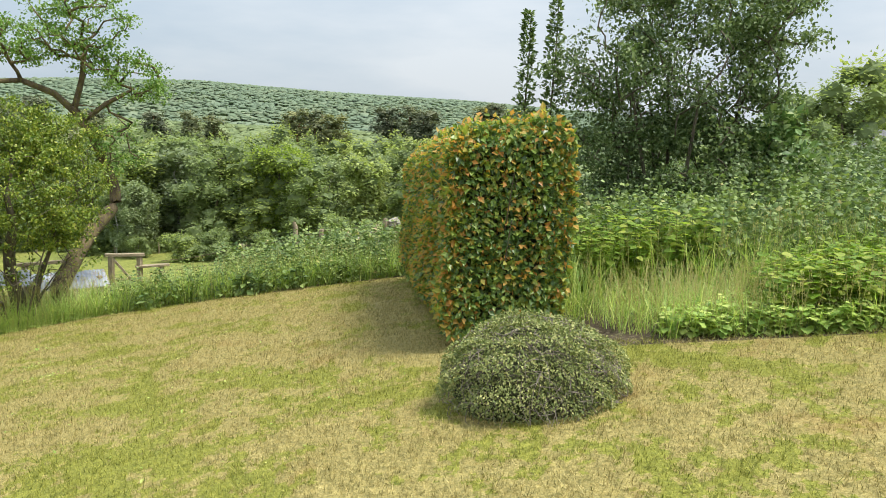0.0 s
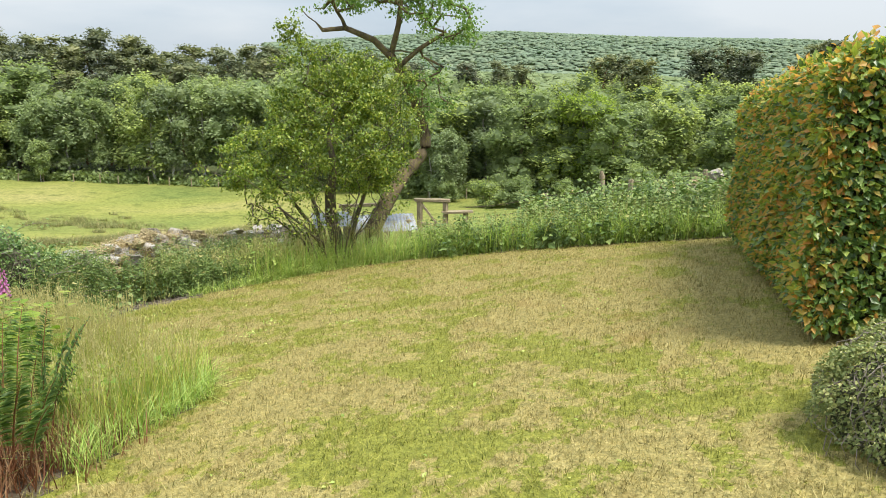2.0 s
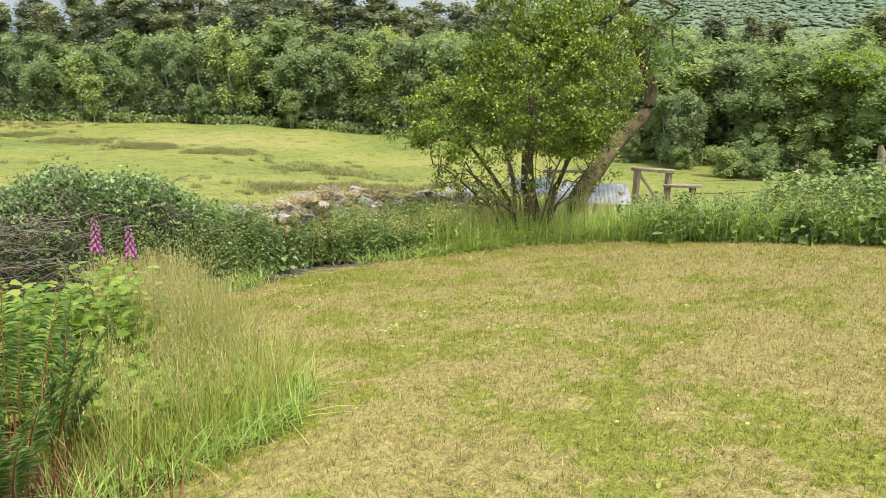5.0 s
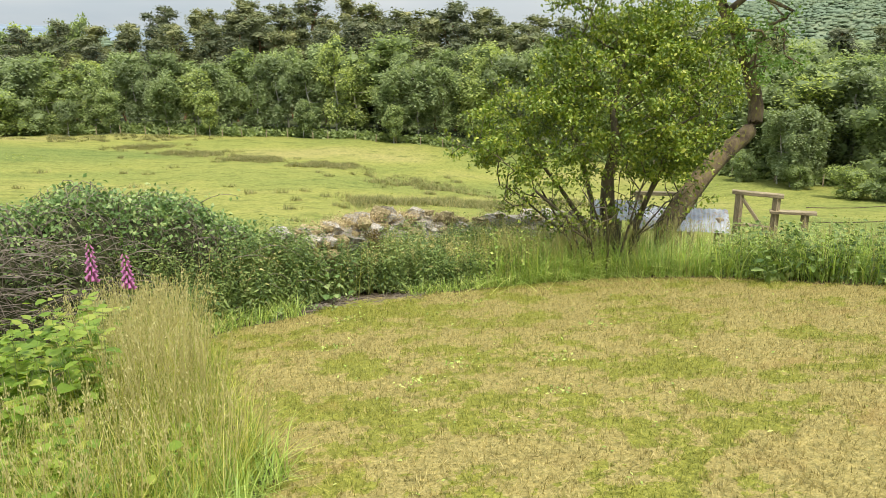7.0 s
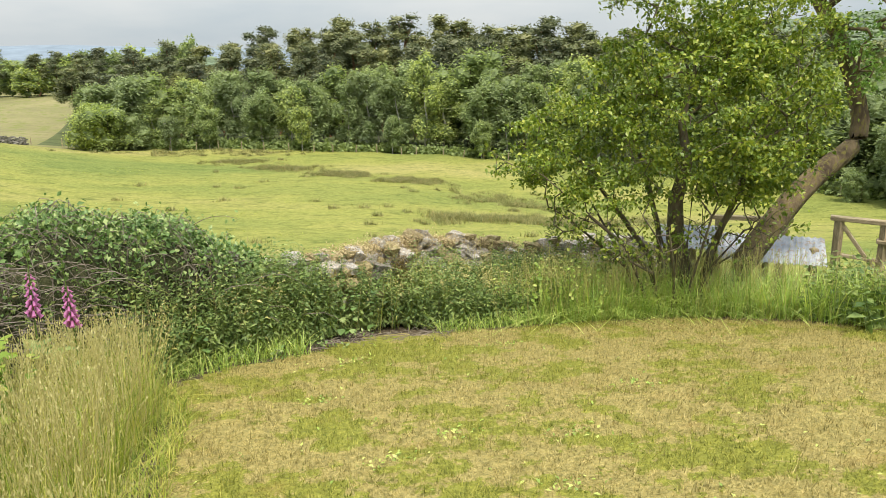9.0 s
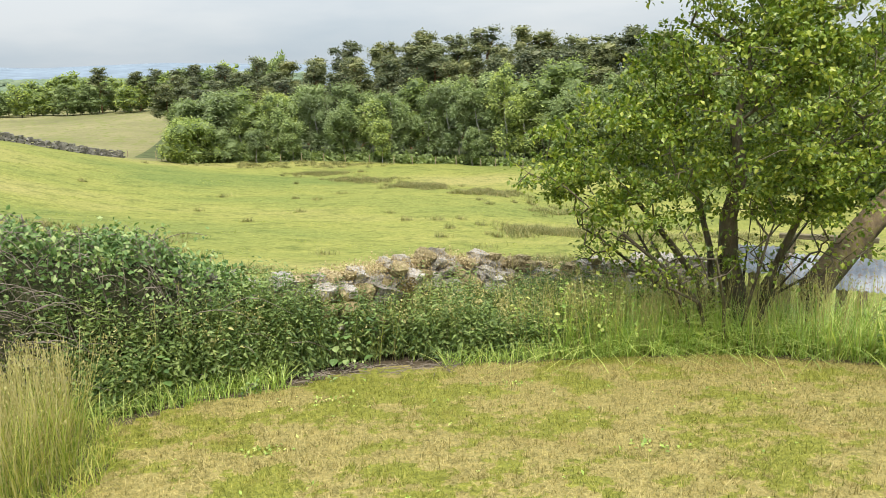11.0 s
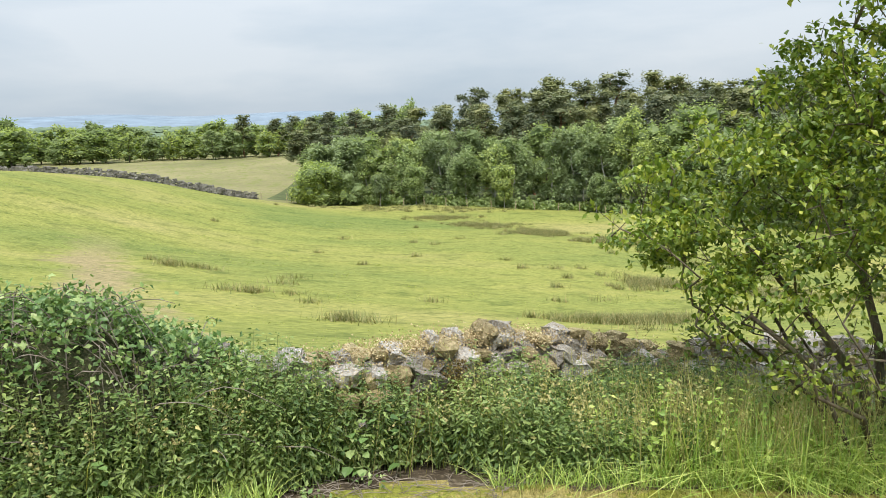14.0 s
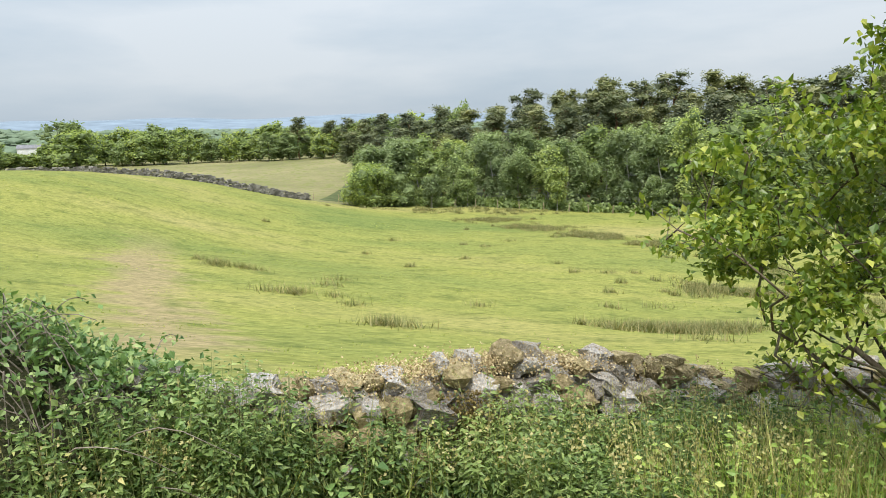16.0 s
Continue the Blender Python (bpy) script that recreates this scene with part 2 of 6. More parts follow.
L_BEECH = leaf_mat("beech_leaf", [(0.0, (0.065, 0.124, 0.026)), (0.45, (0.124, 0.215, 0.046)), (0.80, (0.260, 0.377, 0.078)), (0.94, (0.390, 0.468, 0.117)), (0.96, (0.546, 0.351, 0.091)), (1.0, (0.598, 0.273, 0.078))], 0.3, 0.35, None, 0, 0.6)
# copper leaf colour, raised in brightness so the lawn-side face looks lit
L_BEECHDRY = leaf_mat("scorched_lit_beech_leaf", [(0.0, (0.191, 0.293, 0.052)), (0.40, (0.439, 0.454, 0.088)), (0.65, (0.66, 0.43, 0.11)), (1.0, (0.66, 0.31, 0.09))], 0.5, 0.5)
L_BUSH = leaf_mat("small_grey_leaf", [(0.0, (0.135, 0.18, 0.055)), (0.6, (0.28, 0.325, 0.105)), (1.0, (0.50, 0.49, 0.20))], 0.2, 0.55)
L_PLUM = leaf_mat("plum_leaf", [(0.0, (0.085, 0.150, 0.022)), (0.45, (0.185, 0.270, 0.034)), (0.8, (0.31, 0.38, 0.055)), (1.0, (0.46, 0.48, 0.09))], 0.30, 0.40, None, 0, 0.5)
L_APPLE = leaf_mat("apple_leaf", [(0.0, (0.102, 0.203, 0.040)), (0.6, (0.187, 0.328, 0.062)), (1.0, (0.328, 0.437, 0.125))], 0.33, 0.45)
L_WILLOW = leaf_mat("sallow_leaf", [(0.0, (0.075, 0.125, 0.045)), (0.6, (0.150, 0.220, 0.080)), (1.0, (0.32, 0.40, 0.19))], 0.34, 0.45)
L_NETTLE = leaf_mat("nettle_leaf", [(0.0, (0.078, 0.140, 0.044)), (0.55, (0.190, 0.280, 0.082)), (0.97, (0.340, 0.435, 0.145)), (0.985, (0.55, 0.54, 0.20)), (1.0, (0.58, 0.46, 0.22))], 0.26, 0.5, (1.5, (0.30, 0.37, 0.11), 0.5, 0.72))
L_STEM = leaf_mat("green_stem", [(0.0, (0.14, 0.20, 0.07)), (1.0, (0.30, 0.34, 0.13))], 0.1, 0.6)
L_BRAMBLE = leaf_mat("bramble_leaf", [(0.0, (0.090, 0.170, 0.053)), (0.6, (0.188, 0.308, 0.095)), (1.0, (0.417, 0.505, 0.207))], 0.25, 0.45)
L_LUSH = leaf_mat("lush_grass", [(0.0, (0.228, 0.356, 0.084)), (0.6, (0.430, 0.576, 0.133)), (1.0, (0.763, 0.800, 0.293))], 0.33, 0.45)
L_HAY = leaf_mat("seeding_grass", [(0.0, (0.15, 0.23, 0.035)), (0.5, (0.38, 0.45, 0.080)), (1.0, (0.74, 0.66, 0.22))], 0.40, 0.55)
L_FERN = leaf_mat("fern_frond", [(0.0, (0.072, 0.140, 0.026)), (0.6, (0.135, 0.230, 0.044)), (1.0, (0.24, 0.34, 0.08))], 0.36, 0.5)
L_CURRANT = leaf_mat("currant_leaf", [(0.0, (0.169, 0.287, 0.040)), (0.6, (0.301, 0.425, 0.069)), (1.0, (0.483, 0.517, 0.115))], 0.45, 0.5)
L_BROWN = leaf_mat("dead_fern_stalk", [(0.0, (0.10, 0.035, 0.014)), (0.6, (0.22, 0.085, 0.035)), (1.0, (0.42, 0.27, 0.14))], 0.1, 0.7)
L_RUSH = leaf_mat("rush_blade", [(0.0, (0.120, 0.150, 0.040)), (0.6, (0.240, 0.240, 0.085)), (1.0, (0.42, 0.35, 0.16))], 0.2, 0.6)
L_PINK = leaf_mat("foxglove_bell", [(0.0, (0.40, 0.07, 0.33)), (1.0, (0.72, 0.32, 0.60))], 0.35, 0.5)
L_SEED = leaf_mat("seed_head", [(0.0, (0.48, 0.43, 0.17)), (1.0, (0.68, 0.62, 0.32))], 0.35, 0.7)
L_BUFF = leaf_mat("buff_moss", [(0.0, (0.30, 0.22, 0.11)), (0.6, (0.55, 0.43, 0.24)), (1.0, (0.72, 0.62, 0.40))], 0.15, 0.8)
L_MOSS = leaf_mat("hanging_moss", [(0.0, (0.11, 0.075, 0.025)), (0.6, (0.21, 0.155, 0.05)), (1.0, (0.31, 0.25, 0.09))], 0.2, 0.8)
L_BIRCH = leaf_mat("birch_foliage", [(0.0, (0.235, 0.300, 0.145)), (0.6, (0.335, 0.415, 0.200)), (1.0, (0.47, 0.55, 0.28))], 0.42, 0.6, None, 0.30, 0.1)
L_OAK = leaf_mat("oak_foliage", [(0.0, (0.159, 0.238, 0.046)), (0.6, (0.292, 0.393, 0.076)), (1.0, (0.470, 0.551, 0.139))], 0.42, 0.6, None, 0.12, 0.1)
L_WOOD = leaf_mat("mixed_foliage", [(0.0, (0.20, 0.265, 0.105)), (0.6, (0.29, 0.370, 0.145)), (1.0, (0.42, 0.50, 0.21))], 0.42, 0.6, None, 0.32, 0.1)
# valley crowns; inside other crowns this darker tone stands for shade
L_DARKCANOPY = leaf_mat("dark_canopy_and_gap_shade", [(0.0, (0.15, 0.205, 0.085)), (0.6, (0.205, 0.265, 0.11)), (1.0, (0.26, 0.32, 0.14))], 0.2, 0.8)
L_PINE = leaf_mat("pine_needles", [(0.0, (0.125, 0.155, 0.092)), (0.55, (0.190, 0.218, 0.122)), (1.0, (0.29, 0.305, 0.17))], 0.24, 0.7, None, 0.25, 0.2)
# canopy green paled towards grey: distance haze is part of this colour
M_FAR = leaf_mat("hazed_canopy", [(0.0, (0.200, 0.268, 0.178)), (0.6, (0.235, 0.300, 0.196)), (1.0, (0.285, 0.345, 0.225))], 0.25, 0.9, (0.012, (0.211, 0.280, 0.195), 0.42, 0.6), 0, 0.05)


# ---- mesh tools ----
rng = np.random.default_rng(7)


def mesh_of(name, chunks, mats, smooth=False):
    """One mesh from chunks of (verts (n,3), faces (m,k), material index)."""
    vs, loops, starts, sizes, idx, off, at = [], [], [], [], [], 0, 0
    for v, f, mi in chunks:
        v, f = np.asarray(v, float), np.asarray(f, int)
        if len(f) == 0:
            continue
        vs.append(v)
        loops.append((f + off).ravel())
        k = f.shape[1]
        starts.append(at + np.arange(len(f)) * k)
        sizes.append(np.full(len(f), k))
        idx.append(np.full(len(f), mi))
        off += len(v)
        at += len(f) * k
    me = bpy.data.meshes.new(name)
    V, Lo, S, Z, I = np.concatenate(vs), np.concatenate(loops), np.concatenate(starts), np.concatenate(sizes), np.concatenate(idx)
    me.vertices.add(len(V))
    me.vertices.foreach_set("co", V.ravel())
    me.loops.add(len(Lo))
    me.loops.foreach_set("vertex_index", Lo)
    me.polygons.add(len(S))
    me.polygons.foreach_set("loop_start", S)
    me.polygons.foreach_set("loop_total", Z)
    me.polygons.foreach_set("material_index", I)
    me.polygons.foreach_set("use_smooth", np.full(len(S), smooth))
    for m in mats:
        me.materials.append(m)
    me.update(calc_edges=True)
    me.validate()
    return me


def part(name, chunks, mats, parent=None, label="", smooth=False, place=None):
    """Links chunks, or a ready mesh, as one object under parent."""
    me = chunks if isinstance(chunks, bpy.types.Mesh) else mesh_of(name, chunks, mats if isinstance(mats, (list, tuple)) else [mats], smooth)
    ob = new(name, me)
    if parent:
        ob.parent = parent
    if place is not None:
        ob.matrix_local = place
    return tagged(ob, label) if label else ob


def strew(tv, tf, mats3, pos):
    """Copies of a template, each turned by its 3x3 and moved: one array of verts and one of faces."""
    tv, tf = np.asarray(tv, float), np.asarray(tf, int)
    v = np.einsum("nij,kj->nki", mats3, tv) + np.asarray(pos)[:, None, :]
    f = tf[None] + (np.arange(len(pos)) * len(tv))[:, None, None]
    return v.reshape(-1, 3), f.reshape(-1, tf.shape[1])


def frames(y_axis, z_hint, scale):
    """Frames whose y axis runs along y_axis and whose z leans to z_hint."""
    y = y_axis / np.maximum(np.linalg.norm(y_axis, axis=1, keepdims=True), 1e-9)
    x = np.cross(y, z_hint)
    x /= np.maximum(np.linalg.norm(x, axis=1, keepdims=True), 1e-9)
    z = np.cross(x, y)
    return np.stack([x, y, z], 2) * np.asarray(scale).reshape(-1, 1, 1)


def rand_dirs(n):
    v = rng.normal(size=(n, 3))
    return v / np.linalg.norm(v, axis=1, keepdims=True)


LEAF_V = [(0, 0, 0), (-0.32, 0.45, 0.07), (0, 0.5, -0.03), (0.32, 0.45, 0.07), (0, 1, -0.12)]
LEAF_F = [(0, 2, 1), (0, 3, 2), (1, 2, 4), (2, 3, 4)]
NETTLE_V = [(0, 0, 0), (-0.21, 0.26, 0.06), (0, 0.45, -0.03), (0.21, 0.26, 0.06), (0, 1, -0.22)]
CARD_V = [(0, 0, 0), (-0.42, 0.42, 0.12), (0, 1, 0), (0.42, 0.5, 0.12)]
CARD_F = [(0, 3, 1), (1, 3, 2)]
TUFT_V, TUFT_F = [(-0.42, 0.1, 0), (0.42, 0.2, 0.1), (0, 1, 0)], [(0, 1, 2)]
LOBE_V = [(0, 0, 0), (-0.5, 0.15, 0.03), (-0.38, 0.62, 0.02), (0, 1, -0.1), (0.38, 0.62, 0.02), (0.5, 0.15, 0.03), (0, 0.45, -0.04)]
LOBE_F = [(0, 6, 1), (1, 6, 2), (2, 6, 3), (3, 6, 4), (4, 6, 5), (5, 6, 0)]


def leaves(pos, size, vary=0.35, droop=0.2, up=0.6, shape="leaf", out=None):
    """Leaves at pos, pointing at random or along out, their faces turned mostly up."""
    n = len(pos)
    d = rand_dirs(n) if out is None else out + 0.55 * rand_dirs(n)
    d = d + np.array([0, 0, -droop])
    hint = rand_dirs(n) * (1 - up) + np.array([0, 0, up])
    s = size * (1 + vary * rng.uniform(-1, 1, n))
    v, f = {"leaf": (LEAF_V, LEAF_F), "card": (CARD_V, CARD_F), "lobe": (LOBE_V, LOBE_F), "tuft": (TUFT_V, TUFT_F)}[shape]
    return strew(v, f, frames(d, hint, s), pos)


def tube(points, radii, sides=6):
    """A tapered tube along a line of points."""
    p, r = np.asarray(points, float), np.asarray(radii, float)
    t = np.gradient(p, axis=0)
    t /= np.maximum(np.linalg.norm(t, axis=1, keepdims=True), 1e-9)
    hint = np.where(np.abs(t[:, 2:3]) > 0.9, np.array([[1.0, 0, 0]]), np.array([[0, 0, 1.0]]))
    a = np.cross(t, hint)
    a /= np.maximum(np.linalg.norm(a, axis=1, keepdims=True), 1e-9)
    b = np.cross(t, a)
    k = np.arange(sides) * 2 * np.pi / sides
    ring = p[:, None] + r[:, None, None] * (np.cos(k)[None, :, None] * a[:, None] + np.sin(k)[None, :, None] * b[:, None])
    n = len(p)
    f = [(i * sides + j, i * sides + (j + 1) % sides, (i + 1) * sides + (j + 1) % sides, (i + 1) * sides + j) for i in range(n - 1) for j in range(sides)]
    return ring.reshape(-1, 3), np.array(f)


def join(chunks):
    """Several (verts, faces) of one face size as one."""
    vs, fs, off = [], [], 0
    for v, f in chunks:
        vs.append(v)
        fs.append(np.asarray(f) + off)
        off += len(v)
    return np.concatenate(vs), np.concatenate(fs)


def blades(pos, height, width, lean=0.35, bend=0.5, vary=0.35, segs=3):
    """Grass blades: narrow, tapered, bent over. segs 1 gives one triangle each."""
    n = len(pos)
    h = height * (1 + vary * rng.uniform(-1, 1, n))
    w = np.asarray(width) * (1 + 0.3 * rng.uniform(-1, 1, n))
    a = rng.uniform(0, 2 * np.pi, n)
    side = np.stack([np.cos(a), np.sin(a), 0 * a], 1)
    fall = np.stack([-np.sin(a), np.cos(a), 0 * a], 1)
    l0, b0 = lean * rng.normal(size=n), bend * np.abs(rng.normal(size=n))
    rows, faces = [], []
    for i in range(segs):
        s = i / segs
        c = pos + (fall * (l0 * s + np.sign(l0) * b0 * s * s)[:, None] + np.array([0, 0, 1.0]) * (s - 0.35 * b0 * s * s)[:, None]) * h[:, None]
        ww = (w * (1 - 0.55 * s))[:, None] / 2
        rows += [c - side * ww, c + side * ww]
    tip = pos + (fall * (l0 + np.sign(l0) * b0)[:, None] + np.array([0, 0, 1.0]) * (1 - 0.35 * b0)[:, None]) * h[:, None]
    v = np.stack(rows + [tip], 1)
    k = 2 * segs + 1
    t = []
    for i in range(segs - 1):
        t += [(2 * i, 2 * i + 1, 2 * i + 3), (2 * i, 2 * i + 3, 2 * i + 2)]
    t.append((2 * segs - 2, 2 * segs - 1, 2 * segs))
    f = np.array(t)[None] + (np.arange(n) * k)[:, None, None]
    return v.reshape(-1, 3), f.reshape(-1, 3)


# ---- the lie of the land ----
def gz(x, y):
    """Height of the ground: the sloping garden, the pasture that falls to the valley, the knoll in it."""
    x, y = np.asarray(x, float), np.asarray(y, float)
    w, s = 0.574 * x + 0.819 * y, 0.819 * x - 0.574 * y
    k = (w - 5.9) / 0.8
    d = np.where(k > 20, k * 0.8, 0.8 * np.log1p(np.exp(np.minimum(k, 20))))
    wp = w - d
    wp = np.where(wp < -8, -8 + 6 * np.tanh((wp + 8) / 6), wp)
    sc = 22 * np.tanh(s / 22)
    drop = 1 - np.exp(-d / 31)
    z = 0.054 - 0.1388 * wp + 0.0686 * sc * (1 - 0.8 * drop) - (9.2 + 2.0 * np.clip(s / 35, 0, 1)) * drop
    z = z + 6.6 * np.exp(-0.5 * ((x + 40) / np.where(x > -40, 15.0, 18.0)) ** 2 - 0.5 * ((y - 84) / 33) ** 2)
    bear, far = np.degrees(np.arctan2(x - 0.3, y - 0.8)), np.clip((np.hypot(x, y) - 22) / 50, 0, 1)
    z = z - 2.9 * np.exp(-0.5 * ((bear - 38) / 15) ** 2) * far * far * (3 - 2 * far)
    west, back = np.clip((4 - bear) / 9, 0, 1), np.clip((y - 122) / 105, 0, 1)
    z = z + 4.8 * west * back * back * (3 - 2 * back) * np.clip((900 - y) / 400, 0, 1)
    fade = np.clip((d - 4) / 20, 0, 1) * np.exp(-d / 400)
    z = z + fade * (0.35 * np.sin(x * 0.13 + 0.7 * np.sin(y * 0.07)) * np.sin(y * 0.11 + 1.0) + 0.12 * np.sin(x * 0.55 + y * 0.21) * np.sin(y * 0.47))
    return z


def on(x, y, up=0.0):
    x, y = np.asarray(x, float), np.asarray(y, float)
    return np.stack([x, y, gz(x, y) + up], -1)


LAWN = [(-13, 1.4), (-4.7, 0.35), (-3.95, -0.02), (-3.4, 0.05), (-2.95, 0.3), (-2.35, 0.55), (-2.0, 1.05), (-2.05, 2.2), (-1.9, 3.3), (-2.0, 4.25), (-1.35, 4.72),
        (-0.7, 4.88), (0.1, 5.4), (0.8, 5.15), (2.2, 5.05), (3.4, 4.8), (4.2, 3.85), (4.75, 2.4), (5.2, 1.2), (5.9, -0.75), (5.8, -1.6), (0.55, -4.3), (0.1, -4.65), (0.0, -5.5),
        (0.1, -6.6), (0.3, -9.5), (0.3, -14), (-13, -14)]


def inside(x, y, poly):
    x, y = np.asarray(x), np.asarray(y)
    hit = np.zeros(x.shape, bool)
    for (x0, y0), (x1, y1) in zip(poly, poly[1:] + poly[:1]):
        if y0 != y1:
            hit ^= ((y0 > y) != (y1 > y)) & (x < (x1 - x0) * (y - y0) / (y1 - y0) + x0)
    return hit


def scatter_in(poly, n):
    """n random places inside a polygon."""
    q = np.array(poly)
    lo, hi = q.min(0), q.max(0)
    got = np.zeros((0, 2))
    while len(got) < n:
        p = rng.uniform(lo, hi, (2 * n + 50, 2))
        got = np.concatenate([got, p[inside(p[:, 0], p[:, 1], list(poly))]])
    return got[:n]


def axis_lines(fine_lo, fine_hi, step, lo, hi, grow):
    mid = list(np.arange(fine_lo, fine_hi, step))
    a, s, up = fine_hi, step, []
    while a < hi:
        up.append(a)
        s *= grow
        a += s
    a, s, down = fine_lo, step, []
    while a > lo:
        s *= grow
        a -= s
        down.append(a)
    return np.array(down[::-1] + mid + up)


gx, gy = axis_lines(-6.0, 8.0, 0.16, -4500, 4500, 1.075), axis_lines(-6.0, 8.0, 0.16, -4500, 4500, 1.075)
X, Y = np.meshgrid(gx, gy)
nx, ny = len(gx), len(gy)
ii = (np.arange(ny - 1)[:, None] * nx + np.arange(nx - 1)[None]).ravel()
quads = np.stack([ii, ii + 1, ii + nx + 1, ii + nx], 1)
cx, cy = ((X[:-1, :-1] + X[1:, 1:]) / 2).ravel(), ((Y[:-1, :-1] + Y[1:, 1:]) / 2).ravel()
lawn_face = inside(cx, cy, LAWN)
cw = 0.574 * cx + 0.819 * cy
bed_face = ~lawn_face & ((cw < 7.4) & (-0.36 * cx + 0.933 * cy < 5.9) & (cx < 14) & (cy > -16) & (cx > -16))
rough_face = (cy > 112 + 0.25 * (cx + 20)) & (cx < 30)
wood_face = (cw > 60) & (np.hypot(cx, cy) > np.interp(np.degrees(np.arctan2(cx, cy)), [-9, 0, 10, 20, 30, 40, 50, 60, 70, 84], [122, 116, 113, 111, 106, 97, 87, 79, 74, 70])) & (cx > -19)
mat_i = np.where(lawn_face, 0, np.where(bed_face, 1, np.where(wood_face, 4, np.where(rough_face, 3, 2))))
ground = new("ground", mesh_of("ground", [(np.stack([X.ravel(), Y.ravel(), gz(X, Y).ravel()], 1), quads, 0)], [M_TURF, M_SOIL, M_FIELD, M_ROUGH, M_FLOOR], True))
ground.data.polygons.foreach_set("material_index", mat_i.astype(np.int32))
tagged(ground, "mown dry lawn sloping to bright green sheep pasture", "ground", "", "structure")


# ---- trees ----
def lobes_points(lobes, n, shell=0.55, loose=0.13):
    """Places in a crown given as lobes (centre, radii): mostly near their skins."""
    vol = np.array([a[1][0] * a[1][1] * a[1][2] for a in lobes]) ** 0.75
    pick = rng.choice(len(lobes), n, p=vol / vol.sum())
    c, r = np.array([a[0] for a in lobes], float)[pick], np.array([a[1] for a in lobes], float)[pick]
    rad = shell + (1 - shell) * rng.random(n) ** 0.5
    d = rand_dirs(n)
    return c + d * r * (rad * (1 + loose * rng.normal(size=n)))[:, None], d


def grow(trunk, targets, step=0.25, sag=0.08, wobble=0.05):
    """Limbs from a trunk line to each target, joined where they come nearest. Returns nodes and parents."""
    nodes = [np.array(p, float) for p in trunk]
    par = [-1] + list(range(len(trunk) - 1))
    first = max(1, len(trunk) // 3)
    ok = [False] * first + [True] * (len(trunk) - first)
    order = np.argsort(np.linalg.norm(targets - np.array(trunk[-1]), axis=1))
    arr = np.array(nodes)
    for t in targets[order]:
        gap = t - arr
        cost = np.linalg.norm(gap, axis=1) + 0.5 * np.maximum(0, -gap[:, 2] + 0.1) + np.where(ok, 0, 50)
        a = int(np.argmin(cost))
        p0, span = arr[a], np.linalg.norm(t - arr[a])
        k = max(1, int(span / step))
        last, add = a, []
        for i in range(1, k + 1):
            s = i / k
            p = p0 + (t - p0) * s + np.array([0, 0, sag * span * math.sin(math.pi * s)]) + rng.normal(size=3) * wobble * (0 if i == k else 1)
            nodes.append(p)
            par.append(last)
            ok.append(True)
            last = len(nodes) - 1
            add.append(p)
        arr = np.concatenate([arr, np.array(add)])
    return arr, np.array(par)


def limbs(nodes, par, tip=0.006, power=0.42, base=None, sides=5, least=0, stem=None):
    """Tapered tubes along all limbs; thickness by how much each one carries."""
    n = len(nodes)
    load = np.ones(n)
    kids = [[] for _ in range(n)]
    for i in range(n - 1, 0, -1):
        if par[i] >= 0:
            load[par[i]] += load[i]
            kids[par[i]].append(i)
    rad = tip * load ** power
    if base:
        rad *= base / rad[0] if rad[0] > base else 1.0
    if stem:
        k, r0, r1 = stem
        rad[:k] = np.linspace(r0, r1, k)
        rad[k:] = np.minimum(rad[k:], r1 * 0.8)
    out, starts = [], [(0, -1)]
    while starts:
        i, p = starts.pop()
        line = [p, i] if p >= 0 else [i]
        while kids[i]:
            big = max(kids[i], key=lambda c: load[c])
            starts += [(c, i) for c in kids[i] if c != big]
            i = big
            line.append(i)
        if len(line) > 1 and load[line[1]] > least:
            r = rad[line].copy()
            r[0] = min(r[0], r[1] * 1.15)
            out.append(tube(nodes[line], r, sides))
    return join(out)


